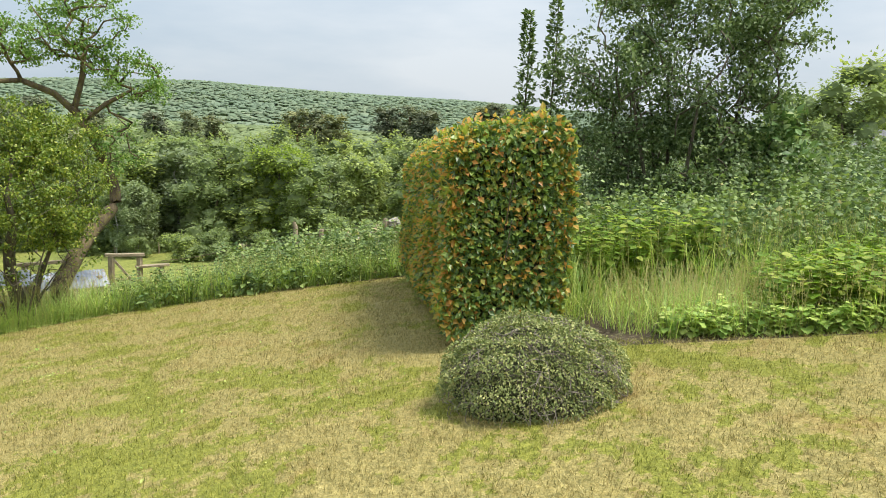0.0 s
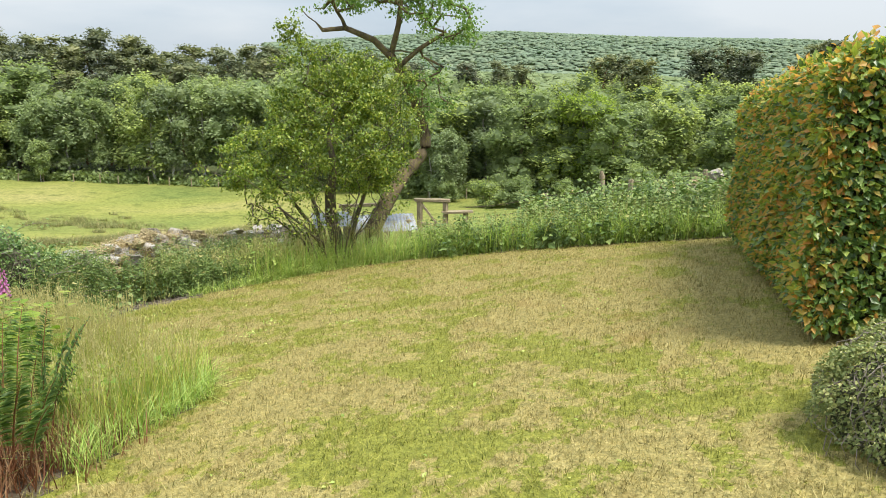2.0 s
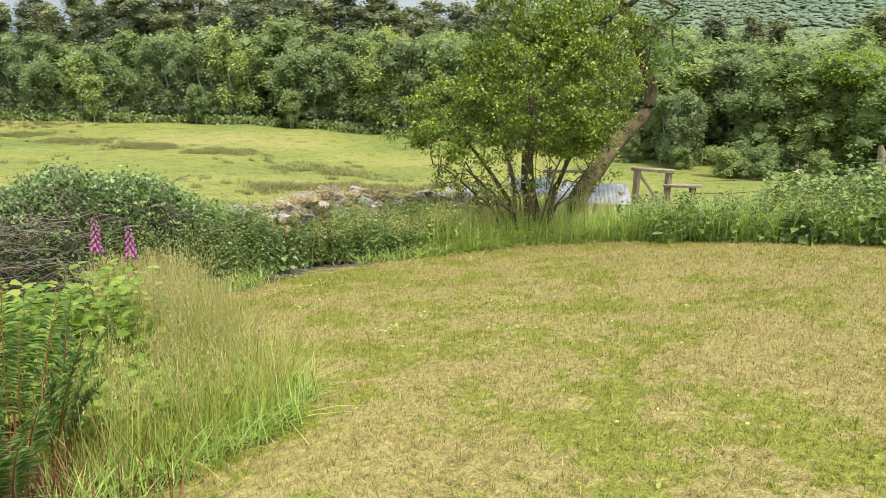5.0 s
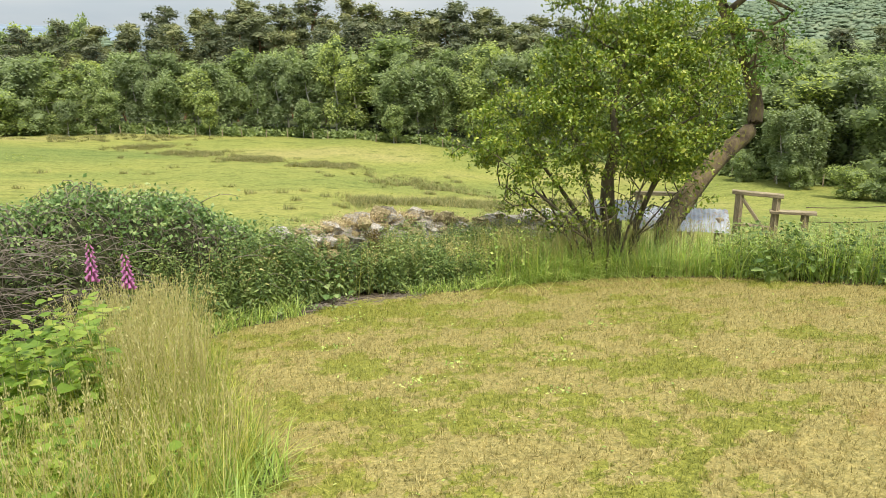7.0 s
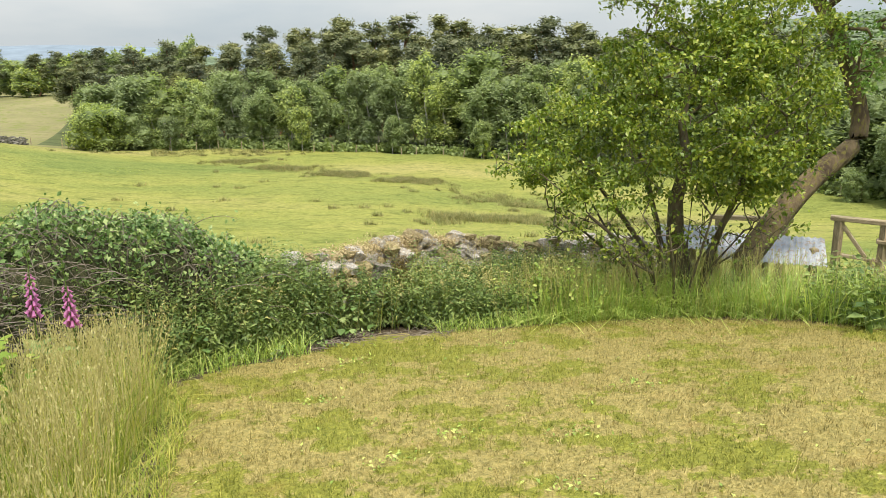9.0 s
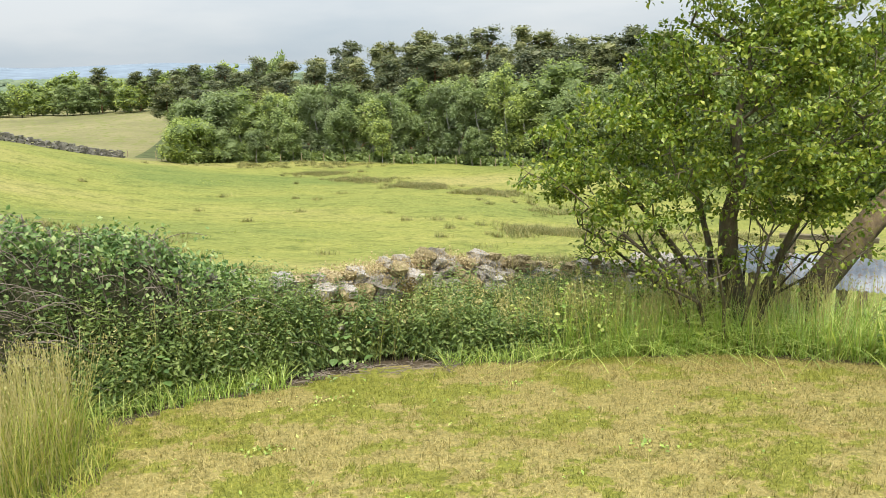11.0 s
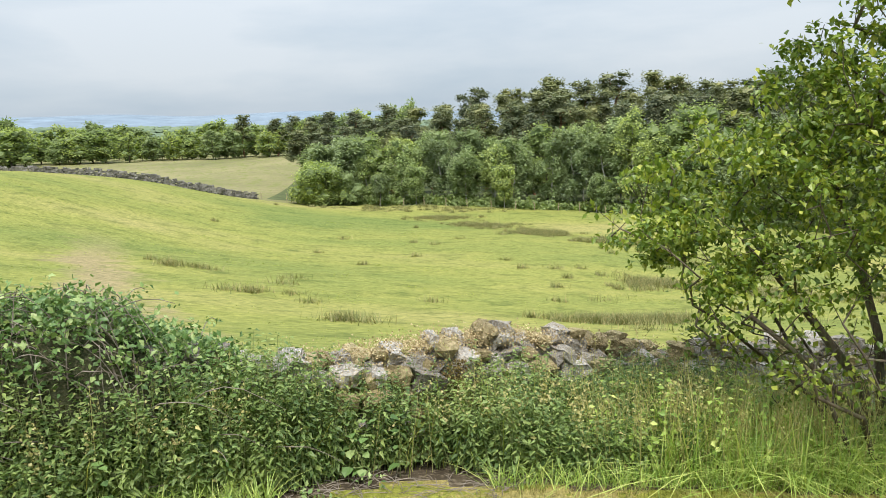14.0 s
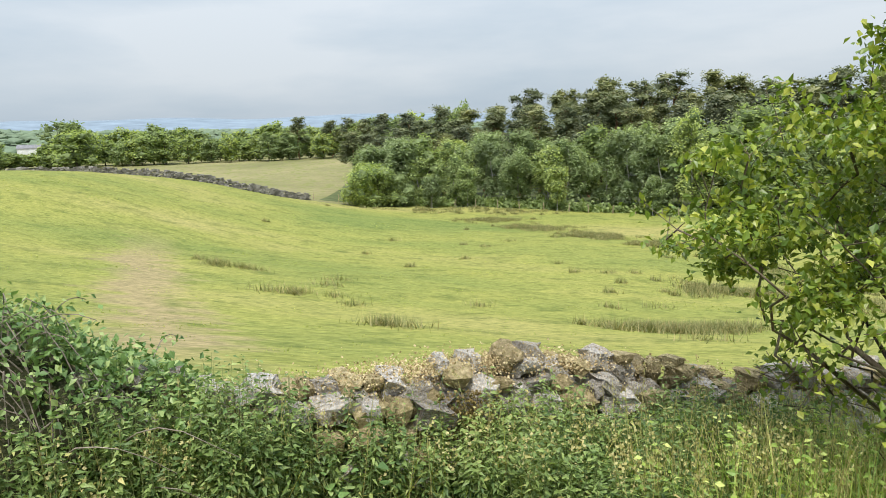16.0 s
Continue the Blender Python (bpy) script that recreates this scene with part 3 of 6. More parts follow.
def woodland_tree(name, height, spread_r, bark, foliage, form, cards, card, label, category="tree"):
    """A whole tree of the woods: trunk, limbs, and a crown of many small leaf clumps over inner shells, darker in
    broadleaf kinds.
    """
    t = new(name)
    lob, lean = [], rng.normal(size=2) * 0.03 * height
    if form == "pine":
        for i in range(24):
            i = i * 10 / 23
            h = height * (0.45 + 0.53 * (i / 10) ** 0.8)
            r = spread_r * (1.0 - 0.30 * i / 10) * rng.uniform(0.28, 0.52)
            a = rng.uniform(0, 6.28)
            off = spread_r * (0.75 - 0.32 * i / 10) * rng.uniform(0.3, 1)
            lob.append(((off * math.cos(a) + lean[0], off * math.sin(a) + lean[1], h), (r, r, r * 0.48)))
    elif form == "spruce":
        for i in range(12):
            h = height * (0.12 + 0.86 * i / 11)
            r = spread_r * (1.02 - i / 11.5)
            lob.append(((0, 0, h), (r, r, height * 0.06)))
    else:
        low = {"birch": 0.22, "oak": 0.10, "bush": 0.05}[form]
        for i in range({"birch": 30, "oak": 36, "bush": 18}[form]):
            u = rng.random()
            h = height * (low + (0.93 - low) * u)
            belly = math.sin(math.pi * min(1, 0.16 + 0.66 * u)) ** 0.8
            off = spread_r * belly * rng.uniform(0.2, 0.85)
            a = rng.uniform(0, 6.28)
            r = spread_r * rng.uniform(0.20, 0.42)
            lob.append(((off * math.cos(a) + lean[0] * u, off * math.sin(a) + lean[1] * u, h), (r, r, r * (1.15 if form == "birch" else 0.8))))
    pos, d = lobes_points(lob, cards, 0.45, 0.17)
    out = d * np.array([1, 1, 0.5])
    v, f = leaves(pos, card, 0.4, 0.25 if form == "birch" else 0.05, 0.72, "tuft", out)
    # shells inside the lobes; except in pines their colour holds the crown-gap shade
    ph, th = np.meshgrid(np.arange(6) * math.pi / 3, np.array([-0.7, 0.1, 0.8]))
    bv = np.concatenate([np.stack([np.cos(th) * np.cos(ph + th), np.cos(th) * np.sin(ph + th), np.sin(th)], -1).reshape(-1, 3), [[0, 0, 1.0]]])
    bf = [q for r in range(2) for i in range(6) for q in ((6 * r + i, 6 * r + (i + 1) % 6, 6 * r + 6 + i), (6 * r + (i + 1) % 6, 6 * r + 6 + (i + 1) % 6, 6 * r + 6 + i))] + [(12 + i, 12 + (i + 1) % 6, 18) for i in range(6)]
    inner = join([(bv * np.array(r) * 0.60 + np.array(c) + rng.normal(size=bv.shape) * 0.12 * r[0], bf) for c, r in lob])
    part("crown", [(v, f, 0), (*inner, 0 if form == "pine" else 1)], [foliage, L_DARKCANOPY], t)
    k = 7
    line = [np.array([lean[0] * (i / k) ** 2, lean[1] * (i / k) ** 2, height * 0.86 * i / k - 0.3]) + rng.normal(size=3) * 0.012 * height * np.array([1, 1, 0]) * (i > 0) for i in range(k + 1)]
    tg = np.array([l[0] for l in lob])
    nodes, par = grow(line, tg, height * 0.09, 0.05, height * 0.008)
    v, f = limbs(nodes, par, height * 0.0028, 0.45, height * (0.013 if form == "birch" else 0.02), 5)
    part("trunk", [(v, f, 0)], bark, t, "", True)
    return tagged(t, label, category)


KIT = {
    "birch": [woodland_tree("birch_tree", h, r, M_BIRCH, L_BIRCH, "birch", 5200, 0.30, "slender birch with pale trunk at the wood edge") for h, r in ((10.5, 2.7), (9.2, 2.5), (11.5, 3.0), (8.0, 2.4))],
    "broad": [woodland_tree("broadleaf_tree", h, r, M_BARK, L_WOOD, "oak", 5600, 0.34, "rounded dark green broadleaf tree in the wood") for h, r in ((11.0, 4.4), (9.5, 4.0), (12.5, 4.6))],
    "oak": [woodland_tree("oak_tree", 11.5, 5.0, M_BARK, L_OAK, "oak", 11000, 0.30, "spreading oak with yellow-green summer leaves")],
    "pine": [woodland_tree("pine_tree", h, r, M_PINEBARK, L_PINE, "pine", 4400, 0.38, "tall Scots pine with dark layered crown") for h, r in ((19.5, 4.9), (17.5, 4.6), (21.0, 5.2), (18.0, 4.3))],
    "bush": [woodland_tree("willow_bush", h, r, M_BARK, L_WOOD, "bush", 4200, 0.20, "low bushy sallow at the field margin", "bush") for h, r in ((5.0, 3.2), (3.6, 2.6))],
    "far": [woodland_tree("valley_tree", h, r, M_BARK, L_WOOD, "oak", 1700, 0.62, "rounded tree in the far valley belt") for h, r in ((10.0, 4.2), (12.0, 4.6), (8.5, 4.4))],
    "spruce": [woodland_tree("spruce_tree", 11.0, 2.3, M_PINEBARK, L_PINE, "spruce", 2400, 0.42, "dark conical spruce behind the gardens")],
}
USED = set()


def plant(kind, x, y, size=1.0, group="", z=None, which=None):
    """Sets one more tree of a kind on the ground."""
    i = int(rng.integers(len(KIT[kind]))) if which is None else which
    src = KIT[kind][i]
    s = size * rng.uniform(0.88, 1.12)
    m = Matrix.Translation((x, y, float(gz(x, y)) - 0.05 if z is None else z)) @ Matrix.Rotation(rng.uniform(0, 6.28), 4, "Z")
    if (kind, i) in USED:
        src = copy_thing(src, m)
    else:
        USED.add((kind, i))
        src.matrix_basis = m
    src.scale = (s, s, s * rng.uniform(0.94, 1.06))
    if group:
        src["group"] = group
    return src


def polar(bearing, dist):
    a = radians(bearing)
    return 0.3 + dist * math.sin(a), 0.8 + dist * math.cos(a)


def edge_dist(b):
    return float(np.interp(b, [-9, 0, 10, 20, 30, 40, 50, 60, 70, 84], [122, 116, 113, 111, 106, 97, 87, 79, 74, 70]))


HEIGHT = {"birch": (10.5, 9.2, 11.5, 8.0), "broad": (11.0, 9.5, 12.5), "oak": (11.5,), "pine": (19.5, 17.5, 21.0, 18.0), "bush": (5.0, 3.6), "far": (10.0, 12.0, 8.5), "spruce": (11.0,)}


def raise_to(kind, bearing, dist, elev, group, jitter=0.3):
    """A tree whose top rises to a given angle above the level of the garden."""
    i = int(rng.integers(len(KIT[kind])))
    x, y = polar(bearing, dist)
    top = 1.7 + dist * math.tan(radians(elev + rng.normal() * jitter))
    tall = max(3.5, top - float(gz(x, y)))
    ob = plant(kind, x, y, 1.0, group, None, i)
    k = tall / HEIGHT[kind][i]
    w = min(max(k, 0.7), 1.25) * rng.uniform(1.0, 1.4 if kind == "far" else 1.3)
    ob.scale = (w, w, k)
    return ob


def crest(b):
    return float(np.interp(b, [-8, -4, 0, 2, 7.5, 12, 20, 26, 30, 35, 40, 50], [0.9, 1.2, 1.7, 2.1, 2.8, 3.2, 3.75, 3.1, 2.9, 2.3, 2.2, 1.5]))


def edge_top(b):
    return float(np.interp(b, [-8, 6, 18, 28, 44, 60, 84], [-1.2, -0.8, -0.3, 0.1, -0.2, -1.3, -1.2]))


# the wood across the pasture
b = -4.6
while b < 82:
    d = edge_dist(b)
    raise_to("birch" if b < 46 else rng.choice(["birch", "broad", "broad"]), b, d + rng.uniform(-1.5, 3.5), edge_top(b) - 0.4, "wood edge", 0.75)
    b += math.degrees((3.8 if b < 44 else 4.2) / d) * rng.uniform(0.5, 1.6)
b = -5.2
while b < 84:
    d = edge_dist(b)
    raise_to(rng.choice(["birch", "broad"], p=[0.65, 0.35]), b, d + rng.uniform(8, 15), edge_top(b) + 0.35, "wood", 0.5)
    b += math.degrees(4.2 / d) * rng.uniform(0.7, 1.3)
for row, (lo, hi) in enumerate(((18, 28), (32, 44), (50, 64))):
    b = -6.2 + 0.9 * row
    while b < 51:
        d = edge_dist(b)
        raise_to("pine", b, d + rng.uniform(lo, hi), crest(b) - (1.8, 0.9, 0.15)[row] + 0.22 * math.sin(b * 1.9) + 0.15 * math.sin(b * 4.7 + 1), "pine wood", (0.5, 0.4, 0.28)[row])
        b += math.degrees((4.2 + 0.6 * row) / (d + 30)) * rng.uniform(0.45, 1.55)
for lo, hi, el in ((20, 32, -0.5), (36, 52, 0.15)):
    b = 49.0
    while b < 86:
        raise_to(rng.choice(["broad", "birch", "broad"]), b, edge_dist(b) + rng.uniform(lo, hi), el, "wood", 0.3)
        b += math.degrees(5.6 / (edge_dist(b) + 36)) * rng.uniform(0.7, 1.3)
# pines that stand above the valley wood, in small groups
for bb, el in ((55.5, 1.2), (57.6, 1.5), (59.2, 1.2), (66.0, 1.9), (67.3, 2.05), (68.6, 1.7), (73.4, 2.3), (74.8, 2.5), (76.2, 2.1), (80.5, 2.6), (82.0, 2.8), (83.4, 2.4)):
    raise_to("pine", bb, rng.uniform(122, 134), el, "pine wood", 0.05)
raise_to("pine", 12.2, 168, 3.55, "pine wood", 0.0)
for bb, dd, ss in ((-6.0, 113, 1.62), (-4.6, 112, 1.72), (-3.2, 113, 1.6), (-5.4, 118, 1.55), (57.5, 70, 0.9), (59.8, 69, 1.0), (54, 76, 0.8), (70, 66, 0.8), (50, 80, 0.7), (64, 67, 0.6), (73, 64, 0.7)):
    plant("bush", *polar(bb, dd), ss * 0.93, "field margin bushes")
plant("oak", *polar(65.1, 76), 1.1, "", None, 0)
for bb, dd in ((-0.5, 111), (2.2, 112), (9, 109), (16, 108), (23, 105)):
    plant("birch", *polar(bb, dd), 0.72, "wood edge", None, 3)
# bare pale birches by the gap
for bb, dd in ((53.4, 77), (54.0, 77.5), (52.5, 79)):
    plant("birch", *polar(bb, dd), 0.8, "wood edge", None, 1)
# far side of the valley, westward
for row, (lo, hi) in enumerate(((225, 245), (262, 295))):
    b = -44.0
    while b < -1.0 + 3 * row:
        raise_to("far", b, rng.uniform(lo, hi), float(np.interp(b, [-44, -24, -17, -10, -4, 2], [0.9, 0.75, 0.4, 0.5, 0.8, 1.2])) - 0.55 * (1 - row) - (1.4 if -30.5 < b < -26.5 else 0.0) + 0.2 * math.sin(b * 0.9) + 0.15 * math.sin(b * 2.3), "far tree line", 0.3)
        b += rng.uniform(0.5, 1.05)
for bb, el in ((-10.4, 1.35), (-8.0, 1.0), (-6.8, 1.2), (-5.6, 1.1), (-4.2, 1.4)):
    raise_to("pine", bb, 232, el, "far tree line", 0.0)
# gardens to the east
for x, y, k, s in ((50, -15, "broad", 0.85), (55, -17.5, "birch", 0.95), (46, -17.5, "broad", 0.7), (60, -20, "broad", 0.95), (44, -15.5, "broad", 0.6), (57, -22, "broad", 0.85), (58, -16, "spruce", 0.85), (52, -9, "broad", 0.75), (58, -12, "birch", 0.8), (47, -12.5, "broad", 0.62), (56, -15.5, "spruce", 0.62), (62, -18, "broad", 0.78), (50, -17, "broad", 0.55), (60, -22, "birch", 0.8),
                   (48, -24, "broad", 0.6), (70, -8, "birch", 0.9), (66, -26, "broad", 0.8), (40, -14.5, "bush", 0.7), (36, -16, "bush", 0.6), (44, -19.5, "bush", 0.6), (41, -22, "bush", 0.55)):
    plant(k, x, y, s, "gardens beyond")


# distant wooded hills, far beyond the valley
def far_hill(name, label, b0, b1, dist, depth, tops, count, size, mat):
    """Canopy of a far wooded hill: many low rounded clumps following the ridge."""
    bear = rng.uniform(b0, b1, count)
    u = rng.random(count) ** 0.7
    dd = dist + depth * u
    crest = np.interp(bear, [t[0] for t in tops], [t[1] for t in tops])
    z = -10 + (crest + 10) * np.sin(u * math.pi / 2) + rng.uniform(-0.3, 0.6, count) * size * 0.5
    a = np.radians(bear)
    pos = np.stack([dd * np.sin(a), dd * np.cos(a), z], 1)
    phi, th = np.meshgrid(np.arange(5) * 2 * np.pi / 5, np.array([-0.3, 0.2, 0.85]))
    tv = np.concatenate([np.stack([np.cos(th) * np.cos(phi + th), np.cos(th) * np.sin(phi + th), np.sin(th)], -1).reshape(-1, 3), [[0, 0, 1.05]]])
    tf = [(5 * r + i, 5 * r + (i + 1) % 5, 5 * r + 5 + i) for r in range(2) for i in range(5)] + [(5 * r + (i + 1) % 5, 5 * r + 5 + (i + 1) % 5, 5 * r + 5 + i) for r in range(2) for i in range(5)]
    tf += [(10 + i, 10 + (i + 1) % 5, 15) for i in range(5)]
    s = size * rng.uniform(0.6, 1.3, count)
    q = rng.uniform(0, 6.28, count)
    m3 = np.zeros((count, 3, 3))
    m3[:, 0, 0], m3[:, 0, 1], m3[:, 1, 0], m3[:, 1, 1], m3[:, 2, 2] = np.cos(q) * s, -np.sin(q) * s, np.sin(q) * s, np.cos(q) * s, s * 0.27
    v, f = strew(tv, tf, m3, pos)
    v = v + rng.normal(size=v.shape) * size * 0.12
    # the hill under the trees
    bs, us = np.linspace(b0, b1, 40), np.linspace(0, 1, 8)
    B, U = np.meshgrid(bs, us)
    D, A = dist + depth * U, np.radians(B)
    H = -10.8 + (np.interp(B, [t[0] for t in tops], [t[1] for t in tops]) + 10) * np.sin(U * math.pi / 2)
    hv = np.stack([D * np.sin(A), D * np.cos(A), H], -1).reshape(-1, 3)
    i0 = (np.arange(7)[:, None] * 40 + np.arange(39)[None]).ravel()
    hf = np.stack([i0, i0 + 1, i0 + 41, i0 + 40], 1)
    return tagged(new(name, mesh_of(name, [(v, f, 0), (hv, hf, 0)], [mat], True)), label, "backdrop", "", "structure")


# flat blue that carries the air haze of the far hills
M_BLUE = solid_mat("blue_haze", (0.185, 0.240, 0.300), (0.205, 0.260, 0.320), 0.002, 1.0, 0.0)
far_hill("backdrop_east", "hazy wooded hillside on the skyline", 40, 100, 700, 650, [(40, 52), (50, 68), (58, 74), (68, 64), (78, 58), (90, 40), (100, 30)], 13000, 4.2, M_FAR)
far_hill("backdrop_wood", "crowns of the wood filling the valley", 36, 100, 118, 620, [(36, 8), (50, 6), (64, 2), (80, -1), (100, -2)], 4200, 4.0, L_DARKCANOPY)
far_hill("backdrop_west", "far hills on the horizon, haze blue in their colour", -50, 12, 2200, 1200, [(-50, 74), (-40, 62), (-34, 66), (-29, 92), (-24, 86), (-19, 94), (-14, 78), (-6, 92), (4, 76), (12, 66)], 3, 4.0, M_BLUE)
far_hill("backdrop_woods", "far woods along the valley, grey-green haze in their colour", -50, 4, 480, 420, [(-50, 26), (-38, 24), (-30, 12), (-20, 8), (-10, 7), (4, 8)], 1900, 7.0, M_FAR)


# ---- the old plum and the leaning apple ----
def garden_tree(name, stems, lobes, n_targets, n_leaves, leaf, bark, foliage, tip, power, base, spread_leaf, label, shape="leaf", droop=0.25, bare_below=-9.0):
    t = new(name)
    root = np.array(stems[0][0])
    t.location = root
    tg, _ = lobes_points(lobes, n_targets, 0.35)
    near = np.argmin([[np.linalg.norm(np.array(s[-1]) - g) for s in stems] for g in tg], axis=1)
    ends = []
    for k, line in enumerate(stems):
        mine = tg[near == k]
        if len(mine) == 0:
            mine = np.array([np.array(line[-1]) + (0, 0, 0.3)])
        nodes, par = grow(line, mine, 0.16, 0.04, 0.018)
        v, f = limbs(nodes, par, tip, power, None, 7, 0, (len(line), *base[k]))
        part("trunk" if k == 0 else "stem", [(v - root, f, 0)], bark, t, "", True)
        outer = np.linalg.norm(nodes - np.array(line[0]), axis=1) > 0.9
        ends.append(nodes[outer & (np.arange(len(nodes)) >= len(line))])
    ends = np.concatenate(ends)
    tips = np.concatenate([tg, ends[rng.integers(len(ends), size=len(tg) // 2)]])
    weight = rng.uniform(0.15, 1.0, len(tips)) ** 2.2 * np.where(tips[:, 2] < bare_below, 0.2, 1.0)
    c = tips[rng.choice(len(tips), n_leaves, p=weight / weight.sum())]
    pos = c + rng.normal(size=(n_leaves, 3)) * spread_leaf * np.array([1, 1, 0.6])
    v, f = leaves(pos, leaf, 0.35, droop, 0.6, shape)
    part("crown", [(v - root, f, 0)], foliage, t)
    return tagged(t, label, "tree")


def G(x, y, up=0.0):
    return (x, y, float(gz(x, y)) + up)


garden_tree("plum_tree",
            [[G(3.75, 5.25, -0.1), (3.78, 5.25, -0.45), (3.7, 5.3, -0.05), (3.66, 5.28, 0.4), (3.72, 5.2, 0.85), (3.62, 5.22, 1.3), (3.7, 5.15, 1.8)],
             [G(3.6, 5.35, -0.1), (3.45, 5.4, -0.3), (3.1, 5.5, 0.2), (2.8, 5.6, 0.6)],
             [G(3.55, 5.2, -0.1), (3.3, 5.2, -0.4), (2.95, 5.25, -0.05), (2.55, 5.35, 0.3)],
             [G(3.85, 5.15, -0.1), (4.0, 5.0, -0.1), (4.15, 4.8, 0.6), (4.2, 4.7, 1.2)],
             [G(3.7, 5.45, -0.1), (3.75, 5.7, 0.0), (3.6, 5.9, 0.8), (3.4, 5.95, 1.3)],
             ] + [[G(3.65 + 0.25 * math.cos(q), 5.25 + 0.2 * math.sin(q), -0.1), (3.6 + 0.55 * math.cos(q), 5.25 + 0.42 * math.sin(q), -0.35), (3.55 + (0.95 + 0.3 * math.sin(5 * q)) * math.cos(q), 5.3 + 0.75 * math.sin(q), 0.1 + 0.25 * math.sin(3 * q))]
                  for q in np.linspace(0.2, 6.1, 14)],
            [((3.75, 5.2, 1.35), (1.3, 1.25, 1.0)), ((2.7, 5.6, 1.05), (0.95, 0.9, 0.6)), ((2.05, 6.0, 0.85), (0.5, 0.5, 0.32)), ((4.4, 4.7, 1.35), (0.85, 0.8, 0.9)), ((3.75, 5.25, 2.4), (0.6, 0.6, 0.6)),
             ((3.2, 5.6, 1.7), (0.45, 0.45, 0.45)), ((2.9, 5.35, -0.1), (0.7, 0.45, 0.25)), ((3.9, 4.9, 0.0), (0.6, 0.4, 0.3)), ((3.95, 4.7, 0.75), (0.5, 0.5, 0.4)), ((3.1, 5.4, 2.75), (0.35, 0.35, 0.5)), ((4.3, 5.3, 2.2), (0.6, 0.6, 0.55)), ((2.6, 5.3, 0.45), (0.6, 0.5, 0.3)), ((3.1, 5.0, 0.1), (0.6, 0.35, 0.3)), ((4.4, 4.6, 0.35), (0.4, 0.4, 0.4)), ((2.6, 5.75, 0.1), (0.5, 0.4, 0.3)), ((4.6, 5.0, 2.3), (0.7, 0.7, 0.5))],
            1200, 42000, 0.052, M_BARK, L_PLUM, 0.0026, 0.44, ((0.15, 0.022), (0.045, 0.022), (0.03, 0.016), (0.045, 0.022), (0.04, 0.02)) + ((0.024, 0.011),) * 14, 0.066, "leafy old plum tree with several dark stems", "leaf", 0.25, 0.42)

garden_tree("apple_tree",
            [[G(4.45, 5.25, -0.15), (4.75, 5.3, -0.45), (5.3, 5.38, 0.05), (5.6, 5.41, 0.31), (5.85, 5.42, 0.5), (6.1, 5.44, 0.64), (6.32, 5.45, 0.76), (6.48, 5.46, 0.86), (6.59, 5.47, 0.99), (6.62, 5.49, 1.18), (6.56, 5.52, 1.45), (6.45, 5.56, 1.75), (6.2, 5.65, 2.3), (5.8, 5.75, 2.85)],
             [(5.95, 5.7, 2.65), (5.6, 5.95, 3.05), (5.1, 6.2, 3.25), (4.7, 6.4, 3.2)],
             [(5.85, 5.72, 2.8), (5.8, 5.5, 3.3), (5.7, 5.3, 3.9)],
             [(6.0, 5.68, 2.55), (6.2, 5.3, 2.9), (6.5, 4.9, 3.2)]],
            [((5.1, 6.2, 3.9), (0.9, 0.9, 0.5)), ((5.7, 5.3, 4.6), (0.8, 0.8, 0.7)), ((6.4, 4.8, 3.4), (0.55, 0.6, 0.5)), ((6.5, 5.3, 2.1), (0.55, 0.5, 0.7)), ((5.9, 5.2, 3.7), (0.7, 0.6, 0.4))],
            230, 9000, 0.064, M_OLDBARK, L_APPLE, 0.0075, 0.50, ((0.165, 0.085), (0.075, 0.04), (0.07, 0.035), (0.06, 0.03)), 0.10, "gnarled old apple tree leaning over, half bare crown")

garden_tree("sallow_tree",
            [[G(7.6, -5.3, -0.2), (7.6, -5.25, 1.2), (7.7, -5.2, 2.6), (7.6, -5.1, 3.8)]] +
            [[G(7.6 + 0.25 * math.cos(a), -5.3 + 0.25 * math.sin(a), -0.2), (7.6 + 0.7 * math.cos(a), -5.3 + 0.7 * math.sin(a), 1.9), (7.6 + 1.1 * math.cos(a), -5.3 + 1.15 * math.sin(a), 3.3)] for a in (0.4, 1.5, 2.4, 3.4, 4.3, 5.4)],
            [((7.6, -5.2, 3.9), (1.6, 1.7, 1.7)), ((7.5, -6.2, 3.2), (1.1, 1.0, 1.2)), ((7.5, -4.2, 3.0), (1.1, 1.0, 1.3)), ((7.6, -5.2, 2.2), (1.7, 1.7, 0.9)), ((7.3, -6.5, 4.3), (0.7, 0.7, 0.6)), ((7.0, -5.0, 1.3), (1.2, 1.5, 0.6)), ((7.6, -5.3, 5.0), (1.4, 1.7, 1.0)), ((7.6, -6.9, 4.6), (0.8, 0.8, 0.7))],
            700, 46000, 0.076, M_BARK, L_WILLOW, 0.006, 0.45, ((0.05, 0.02),) * 7, 0.15, "tall multi-stemmed sallow thicket above the weeds")


